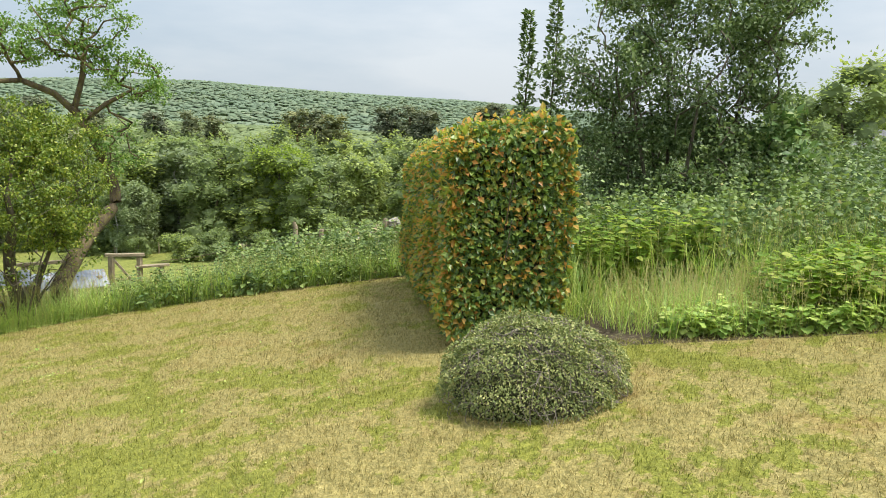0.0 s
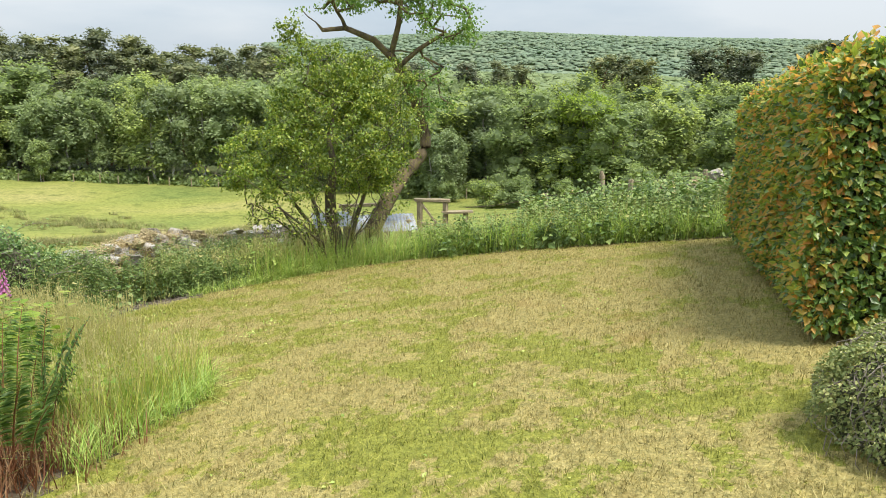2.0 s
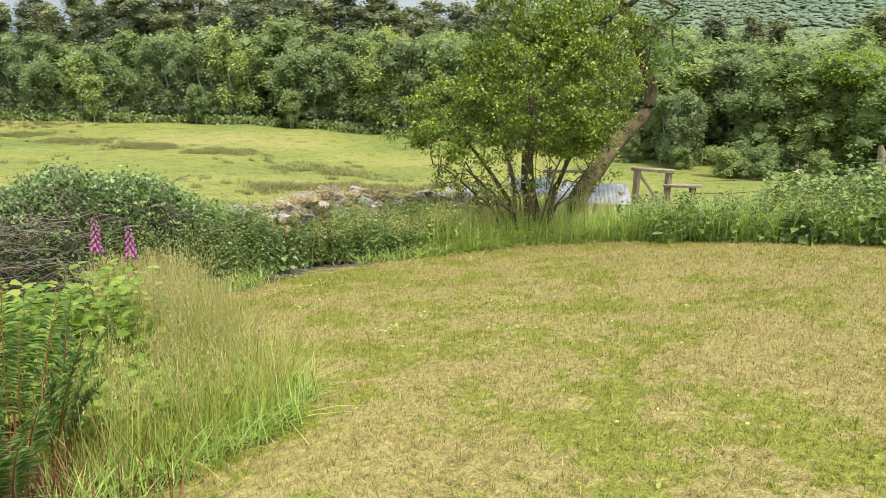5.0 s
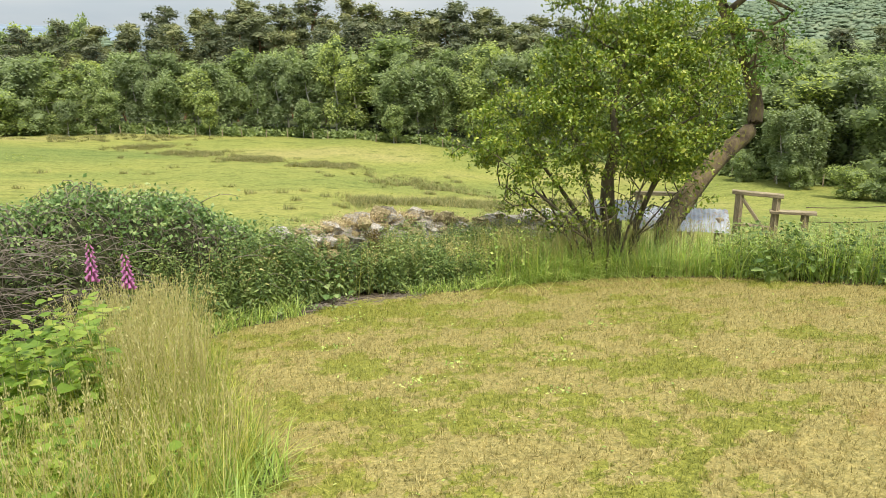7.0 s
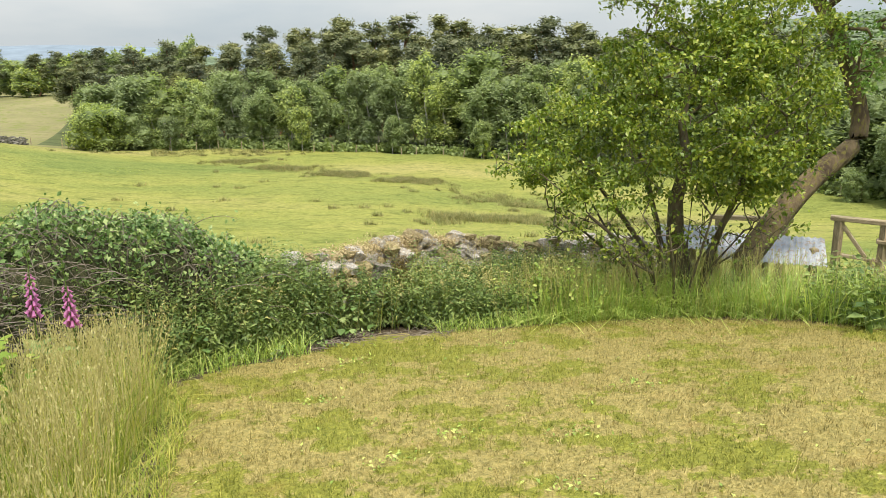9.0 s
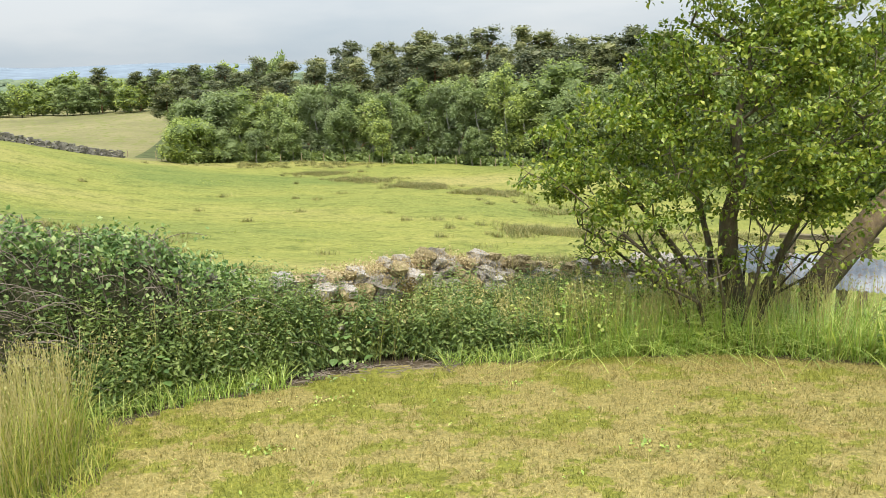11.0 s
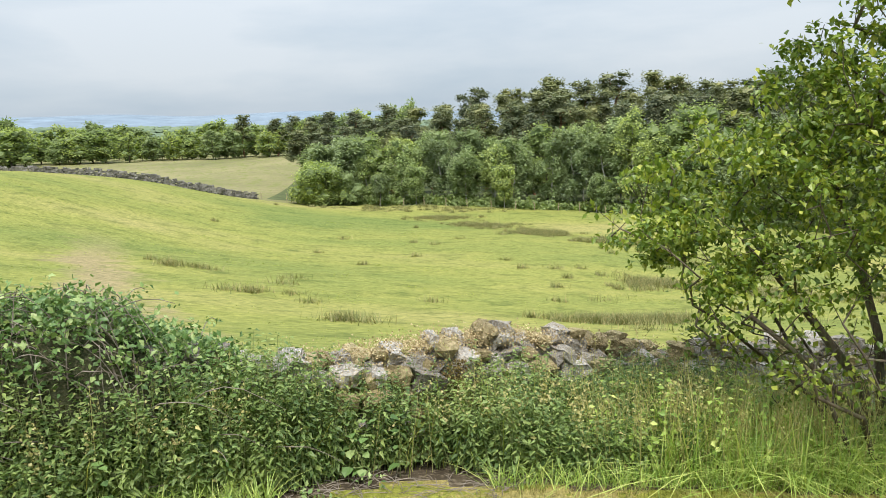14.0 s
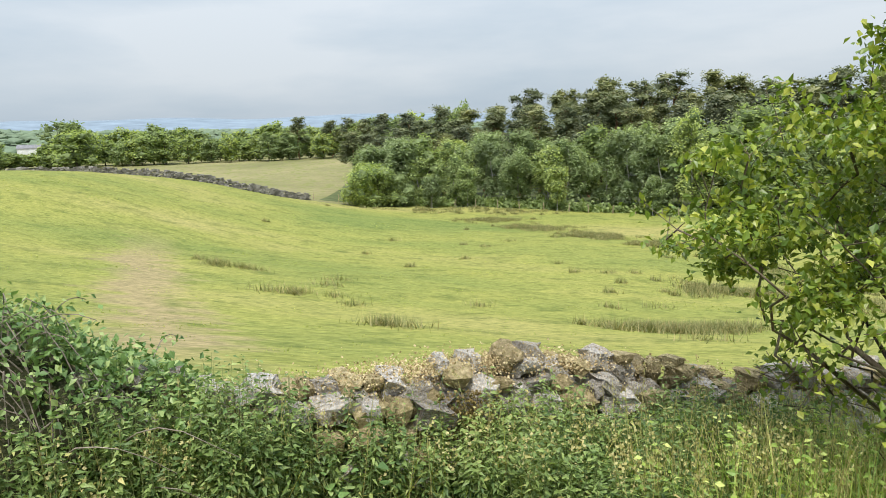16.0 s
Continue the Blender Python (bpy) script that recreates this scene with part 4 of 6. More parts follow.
def spire(name, x, y, top, label):
    """A young upright poplar shoot with leaves close to the stem."""
    t = new(name)
    z0 = float(gz(x, y)) - 0.05
    t.location = (x, y, z0)
    h = top - z0
    line = [(0.05 * math.sin(3 * s), 0.04 * math.sin(5 * s), h * s) for s in np.linspace(0, 1, 9)]
    v, f = tube(line, np.linspace(0.035, 0.006, 9), 6)
    part("trunk", [(v, f, 0)], M_BARK, t, "", True)
    n = 1400
    s = rng.uniform(0.3, 1.0, n)
    a = rng.uniform(0, 6.28, n)
    r = 0.42 * (1.08 - s) ** 0.7 * rng.uniform(0.2, 1, n) * (0.55 + 0.45 * np.sin(s * 55) ** 2)
    pos = np.stack([r * np.cos(a), r * np.sin(a), h * s], 1)
    v, f = leaves(pos, 0.085, 0.3, -0.2, 0.5, "leaf", np.stack([np.cos(a), np.sin(a), 0.3 + 0 * a], 1))
    part("crown", [(v, f, 0)], L_WILLOW, t)
    return tagged(t, label, "tree")


spire("poplar_sapling", 7.45, -2.62, 4.75, "upright young poplar rising behind the hedge")
spire("poplar_sapling", 7.5, -3.1, 5.1, "upright young poplar rising behind the hedge")


# ---- hedge and bush ----
U_H, V_H = np.array([0.933, 0.36]), np.array([0.36, -0.933])
H_LEN, H_WID, H_TALL = 5.5, 1.17, 2.08
H_A = np.array([0.14, -3.0])


def hedge():
    """Clipped beech hedge: a dense inner mass of twigs, a dark core painted as gap shade, leaves on every face,
    scorched ones on the lit side and top.
    """
    t = new("beech_hedge")
    o = np.array(G(*(H_A + U_H * H_LEN / 2 + V_H * H_WID / 2)))
    t.location = o

    def place(u, v, h):
        r = 0.16 * np.clip((h - (H_TALL - 0.25)) / 0.25, 0, 1) ** 2
        tuck = 0.10 * np.clip((0.4 - h) / 0.4, 0, 1)
        u2 = H_LEN / 2 + (u - H_LEN / 2) * (1 - 2 * r / H_LEN)
        v2 = H_WID / 2 + (v - H_WID / 2) * (1 - 2 * (r + tuck) / H_WID)
        xy = H_A + u2[:, None] * U_H + v2[:, None] * V_H
        bulge = 0.05 * np.sin(u * 2.3 + h * 3.1) * np.sin(v * 3 + h * 2.0)
        xy = xy + (bulge * (2 * v / H_WID - 1))[:, None] * V_H
        return np.concatenate([xy, (gz(xy[:, 0], xy[:, 1]) + h)[:, None]], 1)

    def face(n, side):
        u, v, h = rng.uniform(0, H_LEN, n), rng.uniform(0, H_WID, n), 0.10 + (H_TALL - 0.1) * rng.random(n)
        depth = np.abs(rng.normal(size=n)) * 0.05
        if side == "near":
            u, nrm = depth, np.array([-U_H[0], -U_H[1], 0])
        elif side == "lit":
            v, nrm = depth, np.array([-V_H[0], -V_H[1], 0])
        elif side == "shade":
            v, nrm = H_WID - depth, np.array([V_H[0], V_H[1], 0])
        elif side == "end":
            u, nrm = H_LEN - depth, np.array([U_H[0], U_H[1], 0])
        else:
            h, nrm = H_TALL - depth + 0.05 * rng.normal(size=n), np.array([0, 0, 1.0])
        return place(u, v, h), nrm

    # the lit face: real copper leaves, with some of its light in their colour
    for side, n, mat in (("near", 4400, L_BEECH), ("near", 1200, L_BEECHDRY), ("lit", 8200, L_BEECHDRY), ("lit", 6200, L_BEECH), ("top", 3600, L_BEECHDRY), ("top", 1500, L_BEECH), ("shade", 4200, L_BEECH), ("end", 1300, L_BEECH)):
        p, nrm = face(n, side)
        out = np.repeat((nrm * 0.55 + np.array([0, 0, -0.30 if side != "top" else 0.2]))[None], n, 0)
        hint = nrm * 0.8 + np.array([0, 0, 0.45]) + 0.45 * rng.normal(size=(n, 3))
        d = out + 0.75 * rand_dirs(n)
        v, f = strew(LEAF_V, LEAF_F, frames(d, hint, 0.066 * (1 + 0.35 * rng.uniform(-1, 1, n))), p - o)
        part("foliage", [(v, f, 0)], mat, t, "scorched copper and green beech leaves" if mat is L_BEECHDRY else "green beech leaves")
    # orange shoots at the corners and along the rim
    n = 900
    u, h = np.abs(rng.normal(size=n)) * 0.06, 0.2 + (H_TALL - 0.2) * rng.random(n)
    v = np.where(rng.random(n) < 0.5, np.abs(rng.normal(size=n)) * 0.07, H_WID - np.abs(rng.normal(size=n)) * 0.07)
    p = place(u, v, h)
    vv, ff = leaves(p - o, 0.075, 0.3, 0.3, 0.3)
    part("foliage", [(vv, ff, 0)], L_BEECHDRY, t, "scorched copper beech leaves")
    # inner mass of twigs, round a solid core
    k = 500
    u, v = rng.uniform(0.25, H_LEN - 0.25, k), rng.uniform(0.25, H_WID - 0.25, k)
    a = place(u, v, np.full(k, 0.0))
    e = place(u + 0.3 * rng.normal(size=k), np.clip(v + 0.25 * rng.normal(size=k), 0.12, H_WID - 0.12), rng.uniform(0.8, H_TALL - 0.12, k))
    part("branches", [(*join([tube([p0 - o, (p0 + p1) / 2 - o + rng.normal(size=3) * 0.05, p1 - o], (0.012, 0.008, 0.004), 4) for p0, p1 in zip(a, e)]), 0)], M_BARK, t)
    # closed box, coloured dark so gaps in the hedge look shaded
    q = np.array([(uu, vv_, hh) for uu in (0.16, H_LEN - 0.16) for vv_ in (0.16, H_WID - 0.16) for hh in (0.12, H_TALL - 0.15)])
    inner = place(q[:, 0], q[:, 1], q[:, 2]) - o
    part("core", [(inner, [(0, 2, 3, 1), (4, 5, 7, 6), (0, 1, 5, 4), (2, 6, 7, 3), (1, 3, 7, 5), (0, 4, 6, 2)], 0)], M_CORESHADE, t, "solid dark core, shade between leaves in its colour")
    return tagged(t, "tall clipped beech hedge with copper-scorched leaves", "hedge")


hedge()


def dome_bush():
    """A low clipped dome of fine grey-green leaves with arching twigs."""
    t = new("dome_bush")
    c = np.array(G(-1.28, -4.0))
    t.location = c
    n = 23000
    d = rand_dirs(n)
    d[:, 2] = np.abs(d[:, 2]) ** 0.8
    rad = 1 - np.abs(rng.normal(size=n)) * 0.06
    lump = 1 + 0.07 * np.sin(d[:, 0] * 7 + 1) * np.sin(d[:, 1] * 6) + 0.04 * np.sin(d[:, 0] * 15 + d[:, 2] * 11)
    sq = np.array([0.66, 0.66, 0.57])
    flat = 1 - 0.10 * np.clip(0.3 - d[:, 2], 0, 1)
    pos = d * sq * (rad * lump * flat)[:, None]
    v, f = leaves(pos, 0.021, 0.4, 0.5, 0.5, "leaf", d * 0.6)
    part("foliage", [(v, f, 0)], L_BUSH, t)
    tw = []
    for i in range(700):
        a = d[i] * sq * rng.uniform(0.93, 1.0)
        tan = np.cross(d[i], rand_dirs(1)[0])
        e = a + tan * rng.uniform(0.08, 0.2) + np.array([0, 0, -0.06])
        m = (a + e) / 2 + d[i] * 0.035
        tw.append(tube([a, m, e], (0.0028, 0.0022, 0.0012), 4))
    part("twig_tangle", [(*join(tw), 0)], M_TWIG, t, "bare grey arching twigs")
    # inner dome whose dark colour stands for shade behind the leaves
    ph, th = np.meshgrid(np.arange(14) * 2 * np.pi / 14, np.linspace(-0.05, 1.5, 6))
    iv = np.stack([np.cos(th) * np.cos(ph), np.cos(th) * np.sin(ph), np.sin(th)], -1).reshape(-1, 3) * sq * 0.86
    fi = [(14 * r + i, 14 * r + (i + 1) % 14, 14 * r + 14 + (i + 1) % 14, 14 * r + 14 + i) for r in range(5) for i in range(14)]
    part("core", [(iv, fi, 0)], M_CORESHADE, t, "solid dark core, shade between leaves in its colour")
    return tagged(t, "low rounded bush of fine grey-green leaves on the lawn", "bush")


dome_bush()


# ---- dry stone walls ----
def stone_mesh(i, mat):
    """One rough field stone: a knocked-about block."""
    g = np.linspace(-0.5, 0.5, 3)
    pts, index, fs = [], {}, []
    for ax in range(3):
        for sg in (-0.5, 0.5):
            for a in range(2):
                for c in range(2):
                    q = []
                    for da, dc in ((0, 0), (1, 0), (1, 1), (0, 1)):
                        p = [0, 0, 0]
                        p[ax], p[(ax + 1) % 3], p[(ax + 2) % 3] = sg, g[a + da], g[c + dc]
                        key = tuple(p)
                        if key not in index:
                            index[key] = len(pts)
                            pts.append(p)
                        q.append(index[key])
                    fs.append(q if sg > 0 else q[::-1])
    v = np.array(pts)
    r = np.linalg.norm(v, axis=1, keepdims=True)
    v = v * (0.58 + 0.15 / np.maximum(r, 0.3)) * (1, 1, 0.95) + rng.normal(size=v.shape) * 0.075
    return mesh_of("stone", [(v, fs, 0)], [mat], False)


STONES = [stone_mesh(i, M_STONE) for i in range(8)] + [stone_mesh(i, M_MOSS) for i in range(4)]
W_P, W_U, W_N = np.array([0.5, 6.25]), np.array([0.933, 0.36]), np.array([-0.36, 0.933])


def garden_wall():
    """Tumbledown dry stone wall: rough courses, uneven top stones, rubble heart."""
    t = new("stone_wall")
    base = np.array([*W_P, float(gz(*W_P))])
    t.location = base
    a = -3.6
    line = np.linspace(-3.8, 6.2, 40)
    prof = []
    for s in line:
        p = W_P + W_U * s
        z = float(gz(*p)) - base[2]
        for off, h in ((-0.2, -0.1), (-0.13, 0.62), (0.13, 0.62), (0.2, -0.1)):
            q = p + W_N * off - W_P
            prof.append((q[0], q[1], z + h))
    f = [(4 * i + k, 4 * i + 4 + k, 4 * i + 5 + k, 4 * i + 1 + k) for i in range(39) for k in range(3)]
    part("rubble_core", [(prof, f, 0)], M_MOSS, t, "dark mossy rubble heart")

    def lay(s, off, z, size, which=None):
        p = W_P + W_U * s + W_N * off
        ob = new("stone", STONES[int(rng.integers(len(STONES))) if which is None else which])
        ob.parent = t
        ob.matrix_local = Matrix.LocRotScale((p[0] - base[0], p[1] - base[1], float(gz(*p)) - base[2] + z), Euler((rng.normal() * 0.16, rng.normal() * 0.16, 0.367 + rng.normal() * 0.22)), size)

    for side in (-0.17, 0.15):
        z = 0.0 if side < 0 else 0.45
        course = 0
        while z < 0.72:
            h = rng.uniform(0.12, 0.19)
            s = -3.6 + rng.uniform(0, 0.2)
            stop = 5.6 if side < 0 else 4.5
            while s < stop:
                w = rng.uniform(0.15, 0.34)
                if not (side < 0 and z < 0.3 and rng.random() < 0.35):
                    lay(s + w / 2, side + rng.normal() * 0.025, z + h / 2 + rng.normal() * 0.012, (w * 1.02, rng.uniform(0.2, 0.3), h * 1.06))
                s += w * 1.0
            z += h
            course += 1
    for layer, (z0, keep) in enumerate(((0.64, 1.0), (0.74, 0.95), (0.83, 0.75), (0.91, 0.22))):
        s = -3.5 + 0.1 * layer
        while s < 5.4:
            w = rng.uniform(0.08, 0.19)
            dip = 0.05 * math.sin(s * 1.7 + 0.6) + 0.03 + (0.03 if s > 1.3 else 0.0)
            if rng.random() < keep:
                lay(s + w / 2, rng.normal() * 0.07 * (1 if layer else 0.4), z0 + dip, (w * 1.1, rng.uniform(0.2, 0.34), rng.uniform(0.10, 0.16)))
                if layer == 1 and rng.random() < 0.6:
                    lay(s + w / 2, -0.16 + rng.normal() * 0.03, z0 + dip - 0.05, (w * 0.7, 0.18, 0.13))
            s += w * 0.9
    lay(0.48, 0.0, 0.97, (0.2, 0.17, 0.25), 2)
    lay(1.0, -0.02, 0.96, (0.17, 0.2, 0.16), 5)
    lay(-1.30, -0.05, 0.86, (0.22, 0.2, 0.15), 1)
    n = 13000
    sp = np.where(rng.random(n) < 0.75, rng.normal(size=n) * 0.55 + 0.15, rng.uniform(-1.5, 3.5, n))
    q = W_P + sp[:, None] * W_U + (rng.normal(size=n) * 0.11)[:, None] * W_N
    pos = np.concatenate([q, (gz(q[:, 0], q[:, 1]) + 0.86 + 0.05 * np.sin(sp * 1.7 + 0.6) + rng.normal(size=n) * 0.05 - np.where(sp > 1.3, -0.05, -0.02))[:, None]], 1) - base
    tagged(part("dry_moss", [(*leaves(pos, 0.015, 0.5, 0.1, 0.5, "card"), 0)], L_BUFF, t, "straw-coloured dry moss and grass on the top stones"), "", "", "", "stuff")
    n = 1500
    q = W_P + (-0.05 + rng.normal(size=n) * 0.10)[:, None] * W_U + (-0.3 + rng.normal(size=n) * 0.025)[:, None] * W_N
    pos = np.concatenate([q, (gz(q[:, 0], q[:, 1]) + rng.uniform(0.3, 0.8, n))[:, None]], 1) - base
    tagged(part("moss_cushion", [(*leaves(pos, 0.022, 0.4, 0.2, 0.4), 0)], L_MOSS, t, "orange-brown moss hanging down the face"), "", "", "", "stuff")
    return tagged(t, "tumbledown dry stone wall, mossy, half buried in nettles", "wall")


garden_wall()


def east_wall():
    """The low end of another field wall showing over the weeds."""
    t = new("stone_wall")
    base = np.array(G(9.0, 0.4))
    t.location = base
    for i in range(46):
        s, k = rng.uniform(-1.6, 1.6), rng.random()
        ob = new("stone", STONES[int(rng.integers(len(STONES)))])
        ob.parent = t
        x, y = 9.0 + 0.5 * s + rng.normal() * 0.1, 0.4 - 0.87 * s
        ob.matrix_local = Matrix.LocRotScale((x - base[0], y - base[1], float(gz(x, y)) - base[2] + 0.1 + 0.8 * k), Euler((rng.normal() * 0.2, rng.normal() * 0.2, 2.1 + rng.normal() * 0.3)), (rng.uniform(0.15, 0.28), 0.26, rng.uniform(0.1, 0.17)))
    return tagged(t, "pale tumbled stones of a low field wall", "wall")


east_wall()


def ridge_wall():
    """The field wall over the knoll, far off: courses of stones in one mesh."""
    pts = np.array([(-82, 86), (-66, 86), (-52, 89), (-42, 95), (-33, 102), (-25, 108), (-19, 113)], float)
    t = new("field_wall")
    seg = np.linalg.norm(np.diff(pts, axis=0), axis=1)
    cum = np.r_[0, np.cumsum(seg)]
    out_v, out_f, off = [], [], 0
    cube = np.array([(x, y, z) for x in (-0.5, 0.5) for y in (-0.5, 0.5) for z in (-0.5, 0.5)])
    cf = np.array([(0, 1, 3, 2), (4, 6, 7, 5), (0, 4, 5, 1), (2, 3, 7, 6), (1, 5, 7, 3), (0, 2, 6, 4)])
    for course in range(5):
        s = 0.0
        while s < cum[-1]:
            w = rng.uniform(0.25, 0.55)
            x, y = np.interp(s, cum, pts[:, 0]), np.interp(s, cum, pts[:, 1])
            x2, y2 = np.interp(s + 0.5, cum, pts[:, 0]), np.interp(s + 0.5, cum, pts[:, 1])
            a = math.atan2(y2 - y, x2 - x) + rng.normal() * 0.1
            c, sn = math.cos(a), math.sin(a)
            v = (cube + rng.normal(size=cube.shape) * 0.12) * (w * 1.02, 0.5 - 0.04 * course, rng.uniform(0.18, 0.27))
            v = v @ np.array([[c, sn, 0], [-sn, c, 0], [0, 0, 1]]) + (x, y, float(gz(x, y)) + 0.08 + 0.21 * course + rng.normal() * 0.03)
            out_v.append(v)
            out_f.append(cf + off)
            off += 8
            if course == 4 and rng.random() < 0.25:
                s += 0.6
            s += w
    t.location = (*pts[3], float(gz(*pts[3])))
    v = np.concatenate(out_v) - np.array(t.location)
    tagged(part("stones", [(v, np.concatenate(out_f), 0)], M_FARSTONE, t), "", "", "", "stuff")
    return tagged(t, "dry stone field wall running over the knoll", "wall")


ridge_wall()


# ---- plants of the borders ----
def herb_parts(pos, height, leaf, pairs, lean=0.10, shape="leaf", flat=0.5, low=0.12):
    """Upright plants: thin stems with leaves in crossed pairs. Returns leaf and stem chunks."""
    n = len(pos)
    h = np.asarray(height) * rng.uniform(0.72, 1.15, n)
    tilt = rng.normal(size=(n, 2)) * lean
    lp, ld, ls = [], [], []
    for i in range(pairs):
        s = low + (1 - low) * (i + 0.5) / pairs
        c = pos + np.stack([tilt[:, 0] * h * s, tilt[:, 1] * h * s, h * s], 1)
        a = rng.uniform(0, 6.28, n)
        for k in (0, math.pi):
            d = np.stack([np.cos(a + k), np.sin(a + k), np.full(n, -0.55 + 0.6 * s)], 1)
            lp.append(c + d * 0.012)
            ld.append(d)
            ls.append(leaf * (1.1 - 0.38 * s ** 1.6) * rng.uniform(0.5, 1.3, n))
    lp, ld, ls = np.concatenate(lp), np.concatenate(ld) + 0.3 * rand_dirs(n * pairs * 2), np.concatenate(ls)
    tv, tf = {"leaf": (LEAF_V, LEAF_F), "lobe": (LOBE_V, LOBE_F), "nettle": (NETTLE_V, LEAF_F), "card": (CARD_V, CARD_F)}[shape]
    hint = rand_dirs(len(lp)) * (1 - flat) + np.array([0, 0, flat])
    lv, lf = strew(tv, tf, frames(ld, hint, ls), lp)
    sv = [(r * math.cos(k), r * math.sin(k), z) for z, r in ((0, 0.0032), (0.97, 0.0012)) for k in (0, 2.1, 4.2)]
    m3 = np.zeros((n, 3, 3))
    m3[:, 0, 0] = m3[:, 1, 1] = 1
    m3[:, 0, 2], m3[:, 1, 2], m3[:, 2, 2] = tilt[:, 0] * h, tilt[:, 1] * h, h
    stv, stf = strew(sv, [(0, 1, 4, 3), (1, 2, 5, 4), (2, 0, 3, 5)], m3, pos)
    return (lv, lf), (stv, stf)


def bed(name, poly, count, height, leaf, pairs, mat, label, category="plants", shape="leaf", front=None, lean=0.1, flat=0.5):
    """A patch of plants that nobody could count. front: a line (x0, y0, x1, y1); plants near it stay lower."""
    p = scatter_in(poly, count)
    h = np.full(count, float(height))
    if front:
        a, c = np.array(front[:2]), np.array(front[2:])
        q = (p - a) @ np.array([-(c - a)[1], (c - a)[0]]) / np.linalg.norm(c - a)
        h = h * np.clip(0.45 + 0.65 * np.abs(q), 0.4, 1.0)
    h = h * (1 + 0.22 * np.sin(p[:, 0] * 4.1 + 1.7 * np.sin(p[:, 1] * 3.3)) * np.sin(p[:, 1] * 5.0 + 1.1 * np.sin(p[:, 0] * 2.9)))
    lf, st = herb_parts(on(p[:, 0], p[:, 1]), h, leaf, pairs, lean, shape, flat)
    ob = new(name, mesh_of(name, [(*lf, 0), (*st, 1)], [mat, L_STEM]))
    return tagged(ob, label, category, "", "stuff")


def grass_patch(name, poly, count, height, width, mat, label, bend=0.5, lean=0.2, heads=0, head_mat=None, segs=3):
    p = scatter_in(poly, count)
    pos = on(p[:, 0], p[:, 1], -0.01)
    chunks, mats = [(*blades(pos, height, width, lean, bend, 0.4, segs), 0)], [mat]
    if heads:
        q = scatter_in(poly, heads)
        b0 = on(q[:, 0], q[:, 1])
        h = height * rng.uniform(0.95, 1.45, heads)
        tilt = rng.normal(size=(heads, 2)) * 0.16
        top = b0 + np.stack([tilt[:, 0] * h, tilt[:, 1] * h, h], 1)
        sv = [(0.0016 * math.cos(k), 0.0016 * math.sin(k), z) for z in (0, 1) for k in (0, 2.1, 4.2)]
        m3 = np.zeros((heads, 3, 3))
        m3[:, 0, 0] = m3[:, 1, 1] = 1
        m3[:, :2, 2], m3[:, 2, 2] = tilt * h[:, None], h
        chunks.append((*strew(sv, [(0, 1, 4, 3), (1, 2, 5, 4), (2, 0, 3, 5)], m3, b0), 1))
        k = 9
        c = np.repeat(top, k, 0) + np.concatenate([rng.normal(size=(heads * k, 2)) * 0.013, -rng.uniform(0, 0.15, (heads * k, 1))], 1)
        d = np.concatenate([np.repeat(tilt, k, 0) + rng.normal(size=(heads * k, 2)) * 0.3, np.ones((heads * k, 1))], 1)
        chunks.append((*strew(np.array(CARD_V) * (0.45, 1, 0.6), CARD_F, frames(d, rand_dirs(heads * k), 0.020 * rng.uniform(0.6, 1.2, heads * k)), c), 1))
        mats.append(head_mat or L_SEED)
    ob = new(name, mesh_of(name, chunks, mats))
    return tagged(ob, label, "grass", "", "stuff")


NETTLE_BED = [(-3.2, 4.35), (-2.0, 4.45), (-1.35, 4.85), (-0.75, 5.0), (-0.35, 5.45), (0.3, 5.62), (0.75, 5.3), (1.6, 5.2), (2.3, 5.2), (3.0, 6.7), (1.6, 6.5), (0.4, 6.02), (-1.0, 5.5), (-3.2, 5.2)]
bed("nettle_bed", NETTLE_BED, 1900, 0.73, 0.058, 20, L_NETTLE, "dense green stinging nettles against the stone wall", "nettles", "nettle", (-2.0, 4.3, 2.3, 5.15), 0.12)
bed("nettle_bed", [(-3.4, 4.3), (-1.4, 4.85), (-0.4, 5.3), (-0.2, 5.9), (-1.5, 5.5), (-3.4, 4.85)], 1000, 0.84, 0.056, 22, L_NETTLE, "taller nettles below the bramble mound", "nettles", "nettle")
tassel = scatter_in(NETTLE_BED, 240)
tp = np.repeat(on(tassel[:, 0], tassel[:, 1], rng.uniform(0.40, 0.66, 240)), 26, 0) + rng.normal(size=(240 * 26, 3)) * (0.025, 0.025, 0.07)
grass_patch("pale_grass", [(-2.4, 4.5), (-1.2, 4.95), (-0.3, 5.4), (0.6, 5.45), (2.4, 5.3), (2.8, 6.3), (0.5, 5.95), (-1.2, 5.4), (-2.6, 4.9)], 420, 0.66, 0.005, L_HAY, "thin pale grass stalks among the nettles", 0.5, 0.2, 110)
bed("bramble_shoots", [(-2.4, 4.5), (-0.9, 5.0), (0.4, 5.6), (2.2, 5.4), (2.2, 6.0), (0.2, 5.9), (-2.4, 5.0)], 70, 0.60, 0.075, 4, L_BRAMBLE, "broad bramble leaves among the nettles", "brambles", "lobe", None, 0.2, 0.7)
bed("tall_nettles", [(0.25, 5.78), (0.75, 5.9), (0.7, 6.0), (0.2, 5.9)], 6, 1.06, 0.05, 20, L_NETTLE, "tall nettle stems standing above the wall", "nettles", "nettle")
tagged(new("nettle_tassels", mesh_of("nettle_tassels", [(*leaves(tp, 0.02, 0.4, 0.4, 0.3, "card"), 0)], [L_SEED])), "pale seed tassels on the nettle tops", "nettles", "", "stuff")
